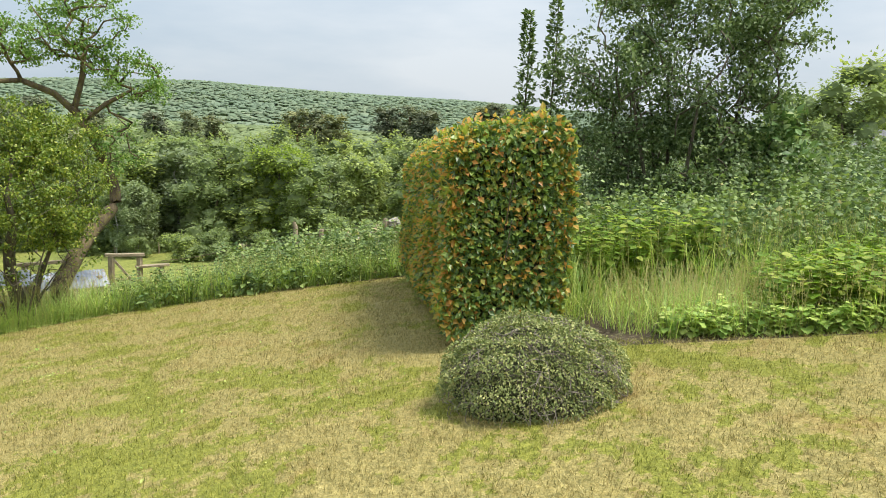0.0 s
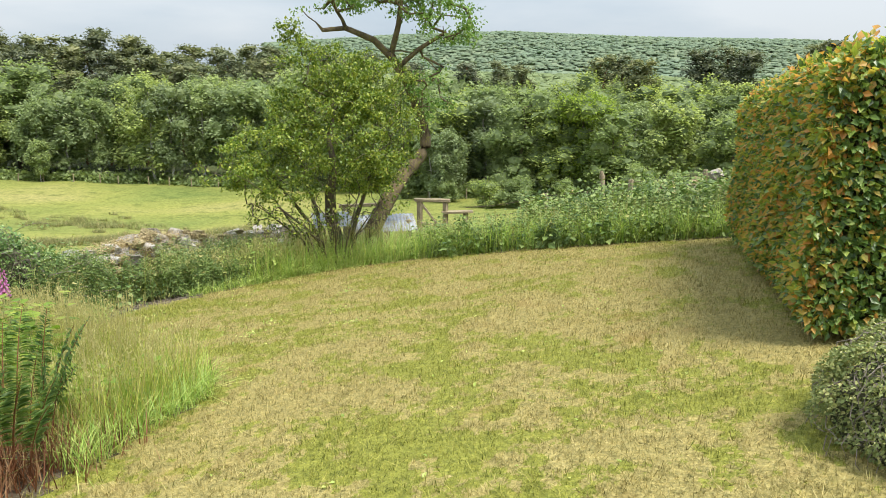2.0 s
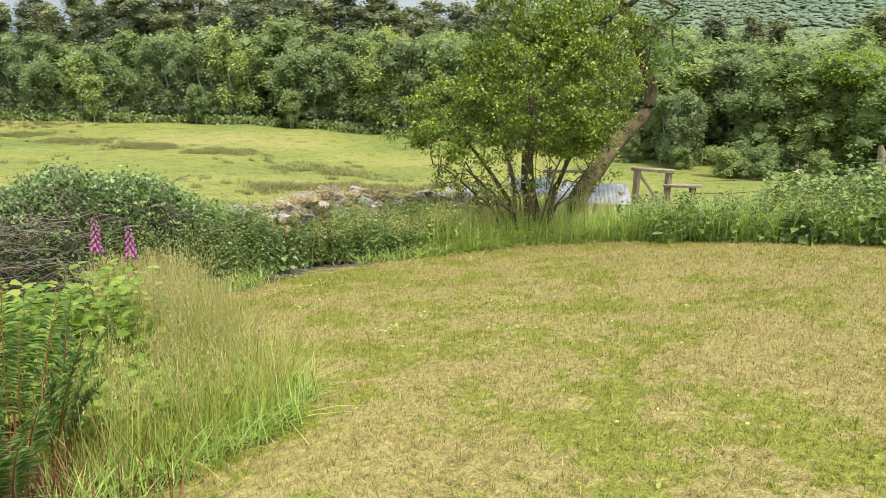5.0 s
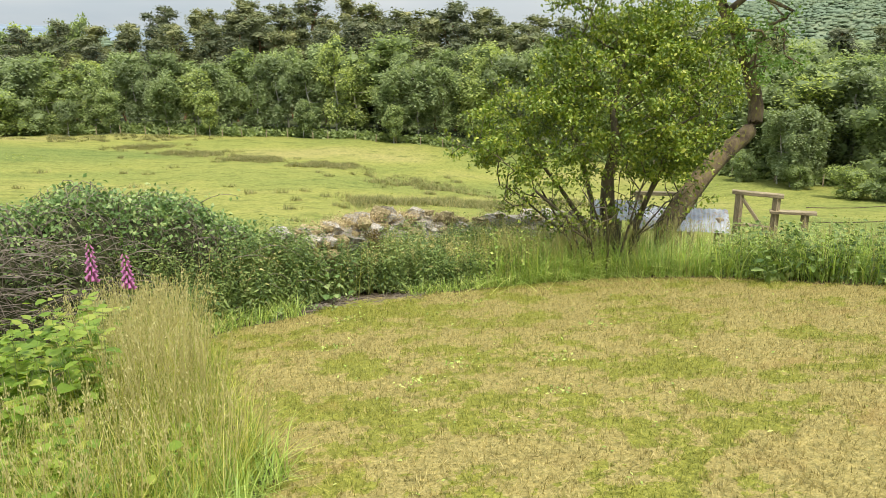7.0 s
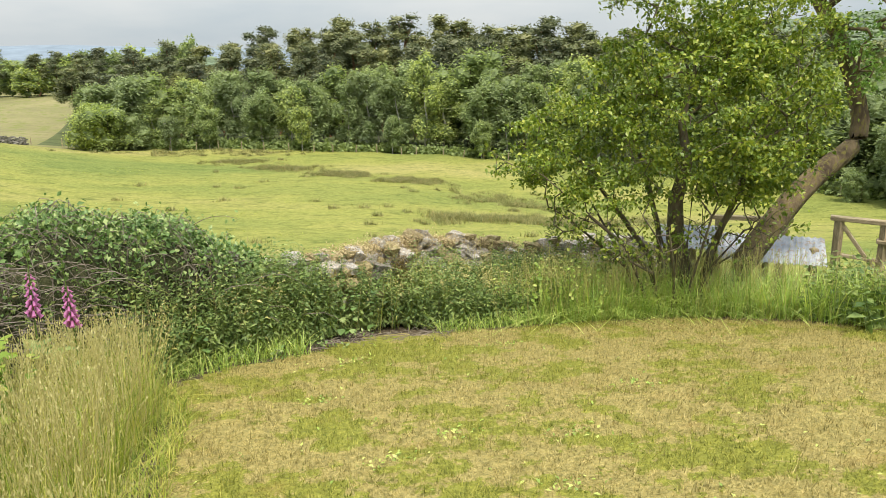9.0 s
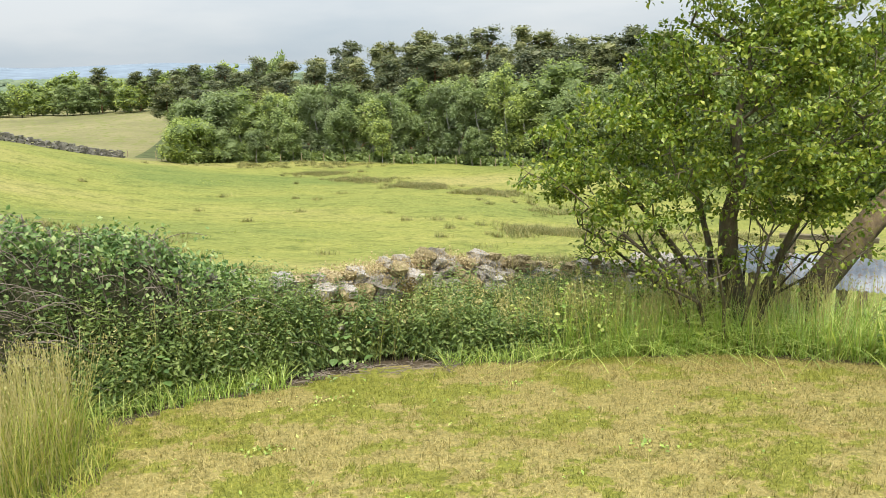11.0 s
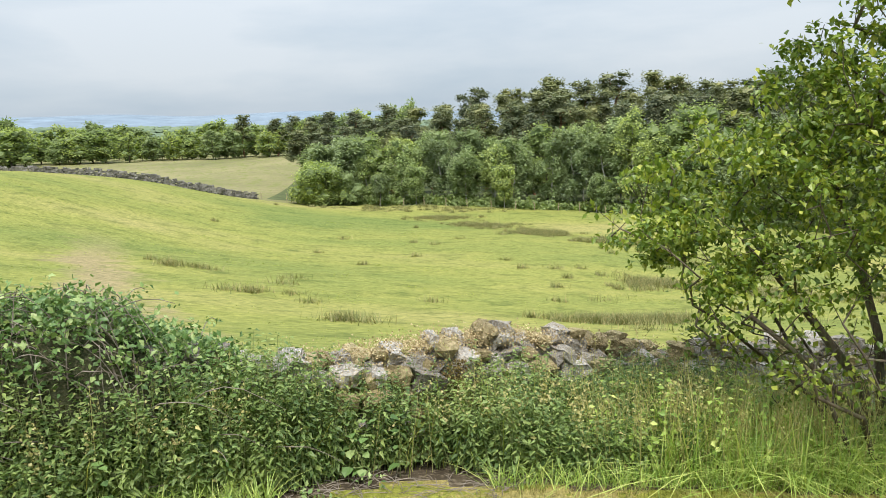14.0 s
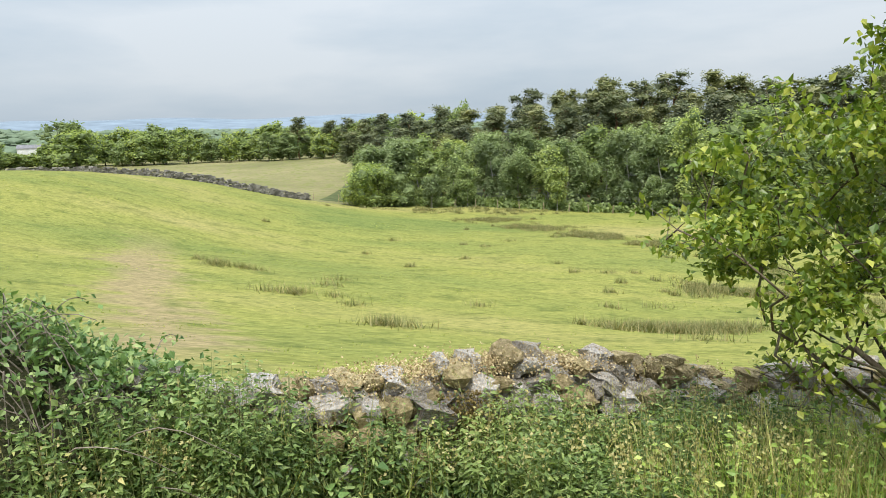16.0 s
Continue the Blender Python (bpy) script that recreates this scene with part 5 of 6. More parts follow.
bed("weed_patch", [(1.3, 5.25), (3.6, 5.0), (4.2, 5.5), (3.2, 6.9), (1.7, 6.5)], 330, 0.62, 0.06, 9, L_LUSH, "pale seeding weeds and young nettles by the wall", "weeds")
grass_patch("long_grass", [(1.8, 5.1), (3.4, 4.85), (4.2, 3.95), (4.9, 4.3), (4.4, 5.6), (3.0, 6.6), (2.2, 6.4)], 4600, 0.58, 0.009, L_LUSH, "long lush green grass under the plum tree", 1.0, 0.3, 700, L_SEED)
grass_patch("pale_grass", [(1.3, 5.15), (3.0, 4.9), (3.3, 5.3), (3.0, 6.2), (2.0, 6.2), (1.3, 5.6)], 900, 0.46, 0.007, L_LUSH, "pale seeding grass beside the wall", 1.0, 0.28, 380, L_SEED)
grass_patch("grass_fringe", [(-2.3, 4.15), (-1.35, 4.65), (-0.7, 4.8), (-0.75, 5.05), (-1.6, 4.95), (-2.5, 4.5)], 900, 0.22, 0.007, L_LUSH, "short grass fringe along the nettles", 0.7, 0.3)
grass_patch("grass_fringe", [(0.6, 5.1), (2.2, 5.0), (3.4, 4.75), (3.5, 4.95), (2.2, 5.25), (0.7, 5.3)], 900, 0.18, 0.007, L_LUSH, "short grass fringe along the nettles", 0.7, 0.3)

EAST = [(4.2, 3.9), (4.75, 2.45), (5.2, 1.25), (5.9, -0.7), (6.0, -1.3), (7.6, -1.0), (7.0, 1.5), (6.2, 3.6), (5.3, 4.6)]
grass_patch("long_grass", EAST, 7500, 0.5, 0.011, L_LUSH, "tall coarse grass along the garden boundary", 0.6, 0.22, 500)
bed("weed_bank", EAST, 620, 0.58, 0.085, 10, L_NETTLE, "nettles and docks along the garden boundary", "weeds")
bed("weed_bank", [(5.6, 2.6), (6.3, 0.2), (6.6, -1.2), (8.4, -0.8), (8.2, 1.0), (7.0, 3.2)], 520, 0.85, 0.10, 11, L_NETTLE, "tall rank weeds and brambles at the boundary", "weeds", "card")
bed("weed_bank", [(5.0, 4.4), (6.2, 3.4), (7.2, 4.4), (6.5, 5.4), (5.2, 5.6)], 160, 0.4, 0.08, 7, L_NETTLE, "nettles round the corrugated sheets", "weeds")
# docks: broad leaves near the edge of the lawn
for x, y in ((4.75, 2.9), (5.15, 1.75), (4.55, 3.3), (5.4, 1.0), (5.7, 0.2)):
    lf, st = herb_parts(on(np.full(7, x) + rng.normal(size=7) * 0.1, np.full(7, y) + rng.normal(size=7) * 0.1), 0.42, 0.19, 3, 0.2)
    o = np.array(G(x, y))
    d = new("dock_plant", mesh_of("dock_plant", [(lf[0] - o, lf[1], 0), (st[0] - o, st[1], 0)], [L_NETTLE]))
    d.location = o
    tagged(d, "broad-leaved dock at the edge of the lawn", "plant", "docks")

# the wild bed east of the hedge
grass_patch("long_grass", [(0.5, -4.6), (0.2, -5.0), (0.1, -5.9), (0.2, -7.0), (0.5, -9.0), (1.6, -9.0), (1.5, -6.8), (1.9, -4.4), (1.2, -4.2)], 3600, 0.38, 0.007, L_LUSH, "straw-tipped seeding grass at the edge of the wild bed", 0.8, 0.34, 900, L_SEED)
grass_patch("long_grass", [(0.9, -4.1), (1.9, -4.5), (1.6, -7.2), (3.2, -8.5), (4.6, -6.5), (4.0, -3.2)], 5000, 0.65, 0.009, L_LUSH, "tall mixed grass in the wild bed", 0.5, 0.2, 420)
bed("leafy_patch", [(0.35, -5.9), (0.45, -8.4), (1.9, -8.9), (2.4, -7.0), (1.3, -5.8)], 760, 0.5, 0.105, 8, L_CURRANT, "soft pale green leafy ground cover", "plants", "lobe", None, 0.18, 0.8)
bed("leafy_patch", [(0.3, -6.2), (0.35, -8.6), (1.0, -8.8), (1.2, -6.4)], 260, 0.36, 0.11, 6, L_CURRANT, "soft pale green leafy ground cover at the lawn edge", "plants", "lobe", None, 0.2, 0.8)
bed("leafy_patch", [(2.0, -3.9), (2.2, -5.6), (3.6, -5.4), (3.4, -3.4)], 360, 0.85, 0.12, 7, L_CURRANT, "soft pale green leafy plants behind the grass", "plants", "lobe", None, 0.15, 0.8)
bed("leafy_patch", [(0.22, -4.9), (0.15, -6.0), (0.32, -8.9), (0.95, -8.9), (0.85, -5.0)], 620, 0.24, 0.075, 5, L_LUSH, "low pale green weeds along the lawn edge", "plants", "lobe", None, 0.2, 0.8)
bed("weed_bank", [(2.2, -5.6), (2.0, -9.5), (5.5, -10.5), (6.6, -7.0), (5.5, -3.2), (3.6, -3.0)], 1300, 1.05, 0.095, 11, L_NETTLE, "tall rank nettles and willowherb in the wild bed", "weeds", "card")
bed("weed_bank", [(5.2, -5.5), (4.8, -11), (9.5, -13), (10.5, -8.5), (8.6, -6.4)], 900, 1.35, 0.11, 15, L_WILLOW, "tall bamboo-like willowherb thicket", "weeds", "card", None, 0.07)
bed("weed_bank", [(5.4, -2.4), (6.0, -5.4), (9.5, -6.5), (10, -2.5)], 800, 1.1, 0.12, 10, L_WILLOW, "dark undergrowth below the sallow", "weeds", "card")
bed("weed_bank", [(8, -12), (14, -16), (17, -11), (11, -7)], 900, 0.9, 0.13, 10, L_WILLOW, "dense shrubby growth at the back of the garden", "weeds", "card")


def shrub(name, x, y, r, h, n, leaf, mat, label, shape="leaf"):
    """A loose leafy garden shrub with its own stems."""
    t = new(name)
    o = np.array(G(x, y))
    t.location = o
    lob = [((rng.normal() * r * 0.4, rng.normal() * r * 0.4, h * rng.uniform(0.35, 0.8)), (r * rng.uniform(0.4, 0.7),) * 2 + (h * rng.uniform(0.2, 0.34),)) for _ in range(8)]
    pos, d = lobes_points(lob, n, 0.4)
    v, f = leaves(pos, leaf, 0.35, 0.2, 0.6, shape)
    part("foliage", [(v, f, 0)], mat, t)
    tg, _ = lobes_points(lob, 40)
    nodes, par = grow([(0, 0, -0.05), (0, 0, h * 0.15), (0.02, 0, h * 0.35)], tg, 0.2, 0.03, 0.02)
    part("branches", [(*limbs(nodes, par, 0.004, 0.45, 0.03, 5), 0)], M_BARK, t, "", True)
    return tagged(t, label, "shrub")


shrub("laurel_shrub", 7.0, -7.0, 0.7, 2.3, 1300, 0.15, L_BRAMBLE, "dark glossy laurel beside the sallow")
for x, y, r, h in ((10.5, -8.2, 1.3, 2.4), (12, -10.5, 1.5, 2.2), (14, -8.0, 1.6, 2.6), (11.5, -5.0, 1.5, 2.8), (15, -12.5, 1.8, 2.2), (10, -3.2, 1.3, 2.6), (18, -9.5, 2.0, 3.0), (19, -14, 1.8, 2.4)):
    shrub("garden_shrub", x, y, r * 0.9, h * 0.62, 3500, 0.085, L_FERN if y < -8 else L_WILLOW, "overgrown green garden shrub beyond the wild bed")


# ---- bramble mound, fern, foxgloves ----
def mound_h(x, y):
    v = -0.36 * (x - 0.5) + 0.933 * (y - 6.25)
    u = 0.933 * (x - 0.5) + 0.36 * (y - 6.25)
    along = np.clip((-u - 0.9) / 1.7, 0, 1) ** 0.7
    tall = (0.95 + 0.34 * along + 0.07 * np.sin(u * 3.3) + 0.05 * np.sin(u * 7.1 + 1)) * np.clip((-u - 1.0) / 1.3, 0, 1) ** 0.6
    front = 0.36 + 0.16 * along
    prof = np.sqrt(np.clip(1 - np.clip(np.abs(v) / np.where(v < 0, front, 0.8), 0, 1) ** 3.0, 0, 1))
    return tall * prof


def bramble_mound():
    t = new("bramble_mound")
    o = np.array(G(-3.0, 5.2))
    t.location = o
    # dark sheet under the leaves, painted as the shade inside the mound
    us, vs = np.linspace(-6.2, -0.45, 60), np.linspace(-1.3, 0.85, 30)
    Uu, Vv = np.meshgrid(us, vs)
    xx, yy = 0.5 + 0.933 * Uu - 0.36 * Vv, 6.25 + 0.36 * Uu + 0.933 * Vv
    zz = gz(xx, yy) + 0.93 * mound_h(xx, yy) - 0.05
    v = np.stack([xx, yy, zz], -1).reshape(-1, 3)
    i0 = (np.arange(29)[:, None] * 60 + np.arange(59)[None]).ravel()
    part("core", [(v - o, np.stack([i0, i0 + 1, i0 + 61, i0 + 60], 1), 0)], M_CORESHADE, t, "solid dark core, shade under brambles in its colour")
    n = 34000
    u, w = rng.uniform(-6.1, -0.5, n), np.where(rng.random(n) < 0.3, rng.uniform(-0.5, -0.25, n), rng.uniform(-0.25, 0.7, n))
    x, y = 0.5 + 0.933 * u - 0.36 * w, 6.25 + 0.36 * u + 0.933 * w
    h = mound_h(x, y)
    keep = (u < -1.1) & ~((u < -3.6) & (w < -0.3) & (rng.random(n) < 0.6))
    x, y, h, w = x[keep], y[keep], h[keep], w[keep]
    steep = w < -0.25
    h_in = mound_h(x + 0.36 * (w + 0.1), y - 0.933 * (w + 0.1))
    z = gz(x, y) + np.where(steep, h_in * rng.uniform(0.1, 1.0, len(h)), h) + rng.normal(size=len(h)) * 0.07
    y = y - np.where(steep, 0.05 * rng.random(len(h)), 0)
    pos = np.stack([x, y, z], 1)
    a = leaves(pos - o, 0.042, 0.5, 0.15, 0.55)
    part("foliage", [(*a, 0)], L_BRAMBLE, t, "bramble and nettle leaves")
    # arching canes that stand out of the top
    for i in range(110):
        u0 = rng.uniform(-5.8, -1.0)
        w0 = rng.uniform(-0.7, 0.3)
        x0, y0 = 0.5 + 0.933 * u0 - 0.36 * w0, 6.25 + 0.36 * u0 + 0.933 * w0
        z0 = float(gz(x0, y0)) + float(mound_h(x0, y0)) - 0.1
        L, dr = rng.uniform(0.25, 0.6), rng.uniform(0, 6.28)
        line = [(x0 + L * s * math.cos(dr), y0 + L * s * math.sin(dr) * 0.6, z0 + L * (1.1 * s - 0.75 * s * s)) for s in np.linspace(0, 1, 7)]
        c = part("cane", [(*(lambda q: (q[0] - o, q[1]))(tube(line, np.linspace(0.0045, 0.002, 7), 5)), 0)], M_TWIG, t)
        q = np.repeat(np.array(line[2:]), 4, 0) + rng.normal(size=(20, 3)) * 0.02
        part("cane_leaves", [(*leaves(q - o, 0.04, 0.3, 0.2, 0.6), 0)], L_BRAMBLE, c)
    # dead grey stems on the shaded face
    dead = []
    for i in range(330):
        u0 = rng.uniform(-6.2, -3.4) if i < 315 else rng.uniform(-3.4, -1.6)
        w0 = -0.46 - 0.16 * rng.random()
        x0, y0 = 0.5 + 0.933 * u0 - 0.36 * w0, 6.25 + 0.36 * u0 + 0.933 * w0
        z0 = float(gz(x0, y0)) + rng.uniform(0.15, 1.05)
        L, dr = rng.uniform(0.25, 0.7), rng.normal() * 0.5 + (0 if rng.random() < 0.5 else math.pi)
        line = [(x0 + L * s * math.cos(dr), y0 - 0.10 * math.sin(3 * s), z0 + L * (0.25 * math.sin(2.6 * s + rng.normal() * 0.1) - 0.3 * s * s)) for s in np.linspace(0, 1, 6)]
        dead.append(tube(line, np.linspace(0.0045, 0.0016, 6), 4))
    for i in range(300):
        u0 = rng.uniform(-5.8, -2.3)
        w0 = rng.uniform(-0.5, 0.25)
        x0, y0 = 0.5 + 0.933 * u0 - 0.36 * w0, 6.25 + 0.36 * u0 + 0.933 * w0
        L, dr, up = rng.uniform(0.2, 0.55), rng.uniform(0, 6.28), rng.uniform(0.05, 0.22)
        line = []
        for q in np.linspace(0, 1, 6):
            x1, y1 = x0 + L * (q - 0.5) * math.cos(dr), y0 + L * (q - 0.5) * math.sin(dr) * 0.5
            line.append((x1, y1, float(gz(x1, y1)) + max(float(mound_h(x1, y1)), 0.5) - 0.05 + up * math.sin(math.pi * q) + 0.012 * rng.normal()))
        dead.append(tube(line, np.linspace(0.0042, 0.0018, 6), 4))
    v, f = join(dead)
    tagged(part("dead_stem_tangle", [(v - o, f, 0)], M_TWIG, t, "tangle of dead grey bramble stems"), "", "", "", "stuff")
    # one big bare branch
    line = [G(-3.9, 4.55, 0.1), G(-3.3, 4.6, 0.42), G(-2.8, 4.7, 0.66), G(-2.3, 4.85, 0.74)]
    part("bare_branch", [(*(lambda q: (q[0] - o, q[1]))(tube(line, (0.02, 0.016, 0.011, 0.006), 6)), 0)], M_TWIG, t)
    return tagged(t, "dark mound of brambles over the wall, dead stems in front", "brambles")


bramble_mound()
# leafy saplings on the mound
for x, y, h in ((-1.75, 5.35, 1.35), (-4.6, 5.5, 1.75), (-4.1, 5.3, 1.65)):
    q = np.array([G(x, y)])
    lf, st = herb_parts(np.repeat(q, 3, 0) + rng.normal(size=(3, 3)) * (0.06, 0.06, 0), h, 0.17, 7, 0.08, "leaf", 0.8, 0.55)
    s = new("sapling", mesh_of("sapling", [(lf[0] - q[0], lf[1], 0), (st[0] - q[0], st[1], 0)], [L_FERN]))
    s.location = q[0]
    tagged(s, "young pale green sapling growing out of the brambles", "sapling", "saplings in the brambles")


def fern():
    """A big male fern: arching fronds of many leaflets over last year's rusty stalks."""
    t = new("fern_clump")
    o = np.array(G(-3.8, 0.58))
    t.location = o
    for i in range(34):
        a = rng.uniform(0, 6.28)
        r0 = 0.38 * math.sqrt(rng.random())
        L, out = rng.uniform(0.62, 1.02), rng.uniform(0.08, 0.42)
        s = np.linspace(0, 1, 9)
        line = np.stack([(r0 + out * L * s ** 1.8) * math.cos(a), (r0 + out * L * s ** 1.8) * math.sin(a), L * (s - 0.32 * out * s ** 3) - 0.02], 1)
        fr = part("frond", [(*tube(line, np.linspace(0.006, 0.0018, 9), 5), 0)], L_BROWN, t, "dark arching fern stalk")
        k = 34
        ss = np.linspace(0.40, 0.99, k)
        c = np.stack([np.interp(ss, s, line[:, j]) for j in range(3)], 1)
        side = np.array([-math.sin(a), math.cos(a), 0.0])
        ln = 0.085 * np.sin(np.pi * np.clip((ss - 0.30) / 0.72, 0, 1)) ** 0.8 + 0.012
        P, D, S = np.concatenate([c, c]), np.concatenate([side + (0, 0, 0.25) + 0 * c, -side + (0, 0, 0.25) + 0 * c]) + 0.14 * rng.normal(size=(2 * k, 3)), np.concatenate([ln, ln])
        part("frond_blade", [(*strew(np.array(LEAF_V) * (0.36, 1, 1), LEAF_F, frames(D, np.array([0, 0, 1.0]) + 0.3 * rng.normal(size=(2 * k, 3)), S), P), 0)], L_FERN, fr)
    n = 640
    p = rng.normal(size=(n, 2)) * (0.28, 0.20) + (0.05, -0.28)
    b = np.concatenate([p, np.zeros((n, 1))], 1)
    tagged(part("stalk_tuft", [(*blades(b, 0.30, 0.008, 0.35, 0.25, 0.5, 2), 0)], L_BROWN, t, "rusty brown dead stalks of last year"), "", "", "", "stuff")
    return tagged(t, "large green fern with rusty brown stalk bases", "fern")


fern()


def foxglove(x, y, h, lean):
    t = new("foxglove")
    o = np.array(G(x, y))
    t.location = o
    s = np.linspace(0, 1, 8)
    line = np.stack([lean * s ** 2, 0.02 * np.sin(4 * s), h * s], 1)
    part("stem", [(*tube(line, np.linspace(0.008, 0.0025, 8), 6), 0)], L_FERN, t)
    k = np.arange(6) * math.pi / 3
    bell_v = [(r * math.cos(q), r * math.sin(q), z) for r, z in ((0.004, 0), (0.009, -0.012), (0.011, -0.032), (0.016, -0.043)) for q in k]
    bell_f = [(6 * i + j, 6 * i + (j + 1) % 6, 6 * i + 6 + (j + 1) % 6, 6 * i + 6 + j) for i in range(3) for j in range(6)]
    me = mesh_of("bell", [(bell_v, bell_f, 0)], [L_PINK], True)
    for i in range(34):
        u = 0.64 + 0.22 * i / 34
        a = i * 2.4
        g = 1.1 - 0.7 * (i / 34)
        p = np.array([np.interp(u, s, line[:, j]) for j in range(3)]) + np.array([0.016 * math.cos(a), 0.016 * math.sin(a), 0])
        part("bell", me, None, t, "", False, Matrix.LocRotScale(p, Euler((0.65 * math.sin(a) * -1 * -1, -0.65 * math.cos(a), 0)), (g, g, g)))
    q = line[-1] + np.stack([rng.normal(size=40) * 0.006, rng.normal(size=40) * 0.006, -rng.uniform(0, 0.09, 40)], 1)
    part("bud_tip", [(*leaves(q, 0.016, 0.3, 0.0, 0.3), 0)], L_FERN, t)
    n = 14
    a = rng.uniform(0, 6.28, n)
    z = rng.uniform(0.02, 0.5, n) * h
    pos = np.stack([0.01 * np.cos(a), 0.01 * np.sin(a), z], 1)
    part("leaves", [(*leaves(pos, 0.15, 0.3, 0.25, 0.7, "leaf", np.stack([np.cos(a), np.sin(a), 0.3 + 0 * a], 1)), 0)], L_NETTLE, t)
    return tagged(t, "pale pink-purple foxglove in flower in front of the brambles", "foxglove", "foxgloves")


foxglove(-2.72, 3.60, 1.27, 0.03)
foxglove(-2.46, 3.44, 1.17, -0.02)
grass_patch("grass_fringe", [(-2.4, 1.2), (-1.98, 1.1), (-1.95, 2.2), (-1.8, 3.3), (-1.9, 4.2), (-2.2, 4.25), (-2.25, 2.2)], 2200, 0.12, 0.006, L_HAY, "grass fringe between lawn and long grass", 0.7, 0.3)
HAY = [(-2.8, 1.7), (-2.5, 1.3), (-2.15, 1.5), (-2.2, 2.3), (-2.0, 3.2), (-2.1, 4.0), (-2.6, 4.1), (-2.85, 3.4)]
grass_patch("hay_grass", HAY, 2600, 0.54, 0.0048, L_HAY, "tall yellow seeding grass between fern and brambles", 0.45, 0.16, 900)
grass_patch("hay_grass", [(-3.5, 0.25), (-2.9, 0.4), (-2.3, 0.65), (-2.05, 1.1), (-2.3, 1.7), (-3.3, 1.8), (-3.6, 1.0)], 3300, 0.40, 0.0048, L_HAY, "green-yellow seeding grass beside the fern", 0.5, 0.18, 420)
grass_patch("grass_fringe", [(-3.6, -0.05), (-2.95, 0.25), (-2.3, 0.5), (-1.95, 1.0), (-2.2, 1.2), (-2.9, 0.7), (-3.6, 0.4)], 1500, 0.22, 0.007, L_LUSH, "grass fringe round the fern bed", 0.7, 0.3)
bed("leafy_patch", [(-5.6, 0.6), (-4.4, 0.15), (-4.05, 0.2), (-4.2, 0.8), (-5.4, 1.3)], 160, 0.42, 0.095, 5, L_CURRANT, "fresh green currant leaves beside the fern", "plants", "lobe", None, 0.2, 0.8)
bed("leafy_patch", [(-3.4, 0.6), (-2.6, 0.7), (-2.4, 1.3), (-3.2, 1.4)], 60, 0.36, 0.075, 5, L_CURRANT, "low leafy weeds in the long grass", "plants", "lobe", None, 0.2, 0.8)
bed("raspberry_patch", [(-4.6, 1.6), (-3.3, 1.5), (-2.7, 1.7), (-2.75, 2.9), (-4.8, 3.2)], 300, 0.75, 0.085, 8, L_CURRANT, "pale yellow-green raspberry shoots in the bed", "plants", "lobe", None, 0.15, 0.7)
bed("leafy_patch", [(-6.5, 1.2), (-4.6, 0.9), (-4.3, 2.4), (-5.0, 4.6), (-6.8, 4.6)], 420, 0.7, 0.09, 8, L_NETTLE, "mixed green weeds filling the bed", "weeds")
grass_patch("long_grass", [(-7.0, 1.0), (-4.4, 1.0), (-4.2, 4.2), (-3.2, 4.4), (-3.4, 5.0), (-7, 5)], 3000, 0.42, 0.007, L_LUSH, "seeding grass at the back of the bed", 0.5, 0.2, 300)


bed("weed_bank", [(-13, 1.6), (-6.5, 0.8), (-6.2, 4.5), (-5.5, 5.0), (-9, 4.5), (-13, 3.5)], 700, 0.6, 0.11, 7, L_NETTLE, "mixed green weeds along the back of the bed", "weeds", "card")


# ---- corrugated sheets, stile, fence ----
def corrugated(x, y, z, yaw, tilt, length, width, label):
    t = new("corrugated_sheet")
    n, m = int(width / 0.019), 5
    u = np.linspace(-width / 2, width / 2, n)
    v = np.linspace(-length / 2, length / 2, m)
    top = np.array([(a, c, 0.012 * math.sin(a * 2 * math.pi / 0.076) + 0.012 * math.sin(c * 2.0 + a)) for c in v for a in u])
    low = top - (0, 0, 0.003)
    i0 = (np.arange(m - 1)[:, None] * n + np.arange(n - 1)[None]).ravel()
    f = np.stack([i0, i0 + 1, i0 + n + 1, i0 + n], 1)
    me = mesh_of("corrugated_sheet", [(top, f, 0), (low, f[:, ::-1], 0)], [M_TIN], True)
    t = tagged(new("corrugated_sheet", me), label, "metal sheet", "corrugated sheets")
    t.matrix_basis = pose(x, y, z, tilt, 0, yaw)
    return t


corrugated(5.8, 5.95, -0.54, -42, 18, 0.7, 1.35, "galvanised corrugated sheet lying askew by the apple trunk")
corrugated(4.75, 6.35, -0.36, -36, 18, 0.6, 0.75, "galvanised corrugated sheet behind the plum tree")


def beam(name, a, c, w, h, parent, o):
    """A weathered timber between two points, with slightly worn edges."""
    a, c = np.array(a) - o, np.array(c) - o
    d = c - a
    L = np.linalg.norm(d)
    bm = bmesh.new()
    bmesh.ops.create_cube(bm, size=1.0)
    bmesh.ops.scale(bm, vec=(w, h, L), verts=bm.verts)
    bmesh.ops.bevel(bm, geom=list(bm.edges), offset=min(w, h) * 0.14, segments=1, affect="EDGES")
    for vert in bm.verts:
        vert.co += Vector(rng.normal(size=3) * min(w, h) * 0.05)
    me = bpy.data.meshes.new(name)
    bm.to_mesh(me)
    bm.free()
    me.materials.append(M_TIMBER)
    ob = new(name, me)
    ob.parent = parent
    ob.matrix_local = Matrix.Translation((a + c) / 2) @ Vector(d).to_track_quat("Z", "Y").to_matrix().to_4x4()
    return ob


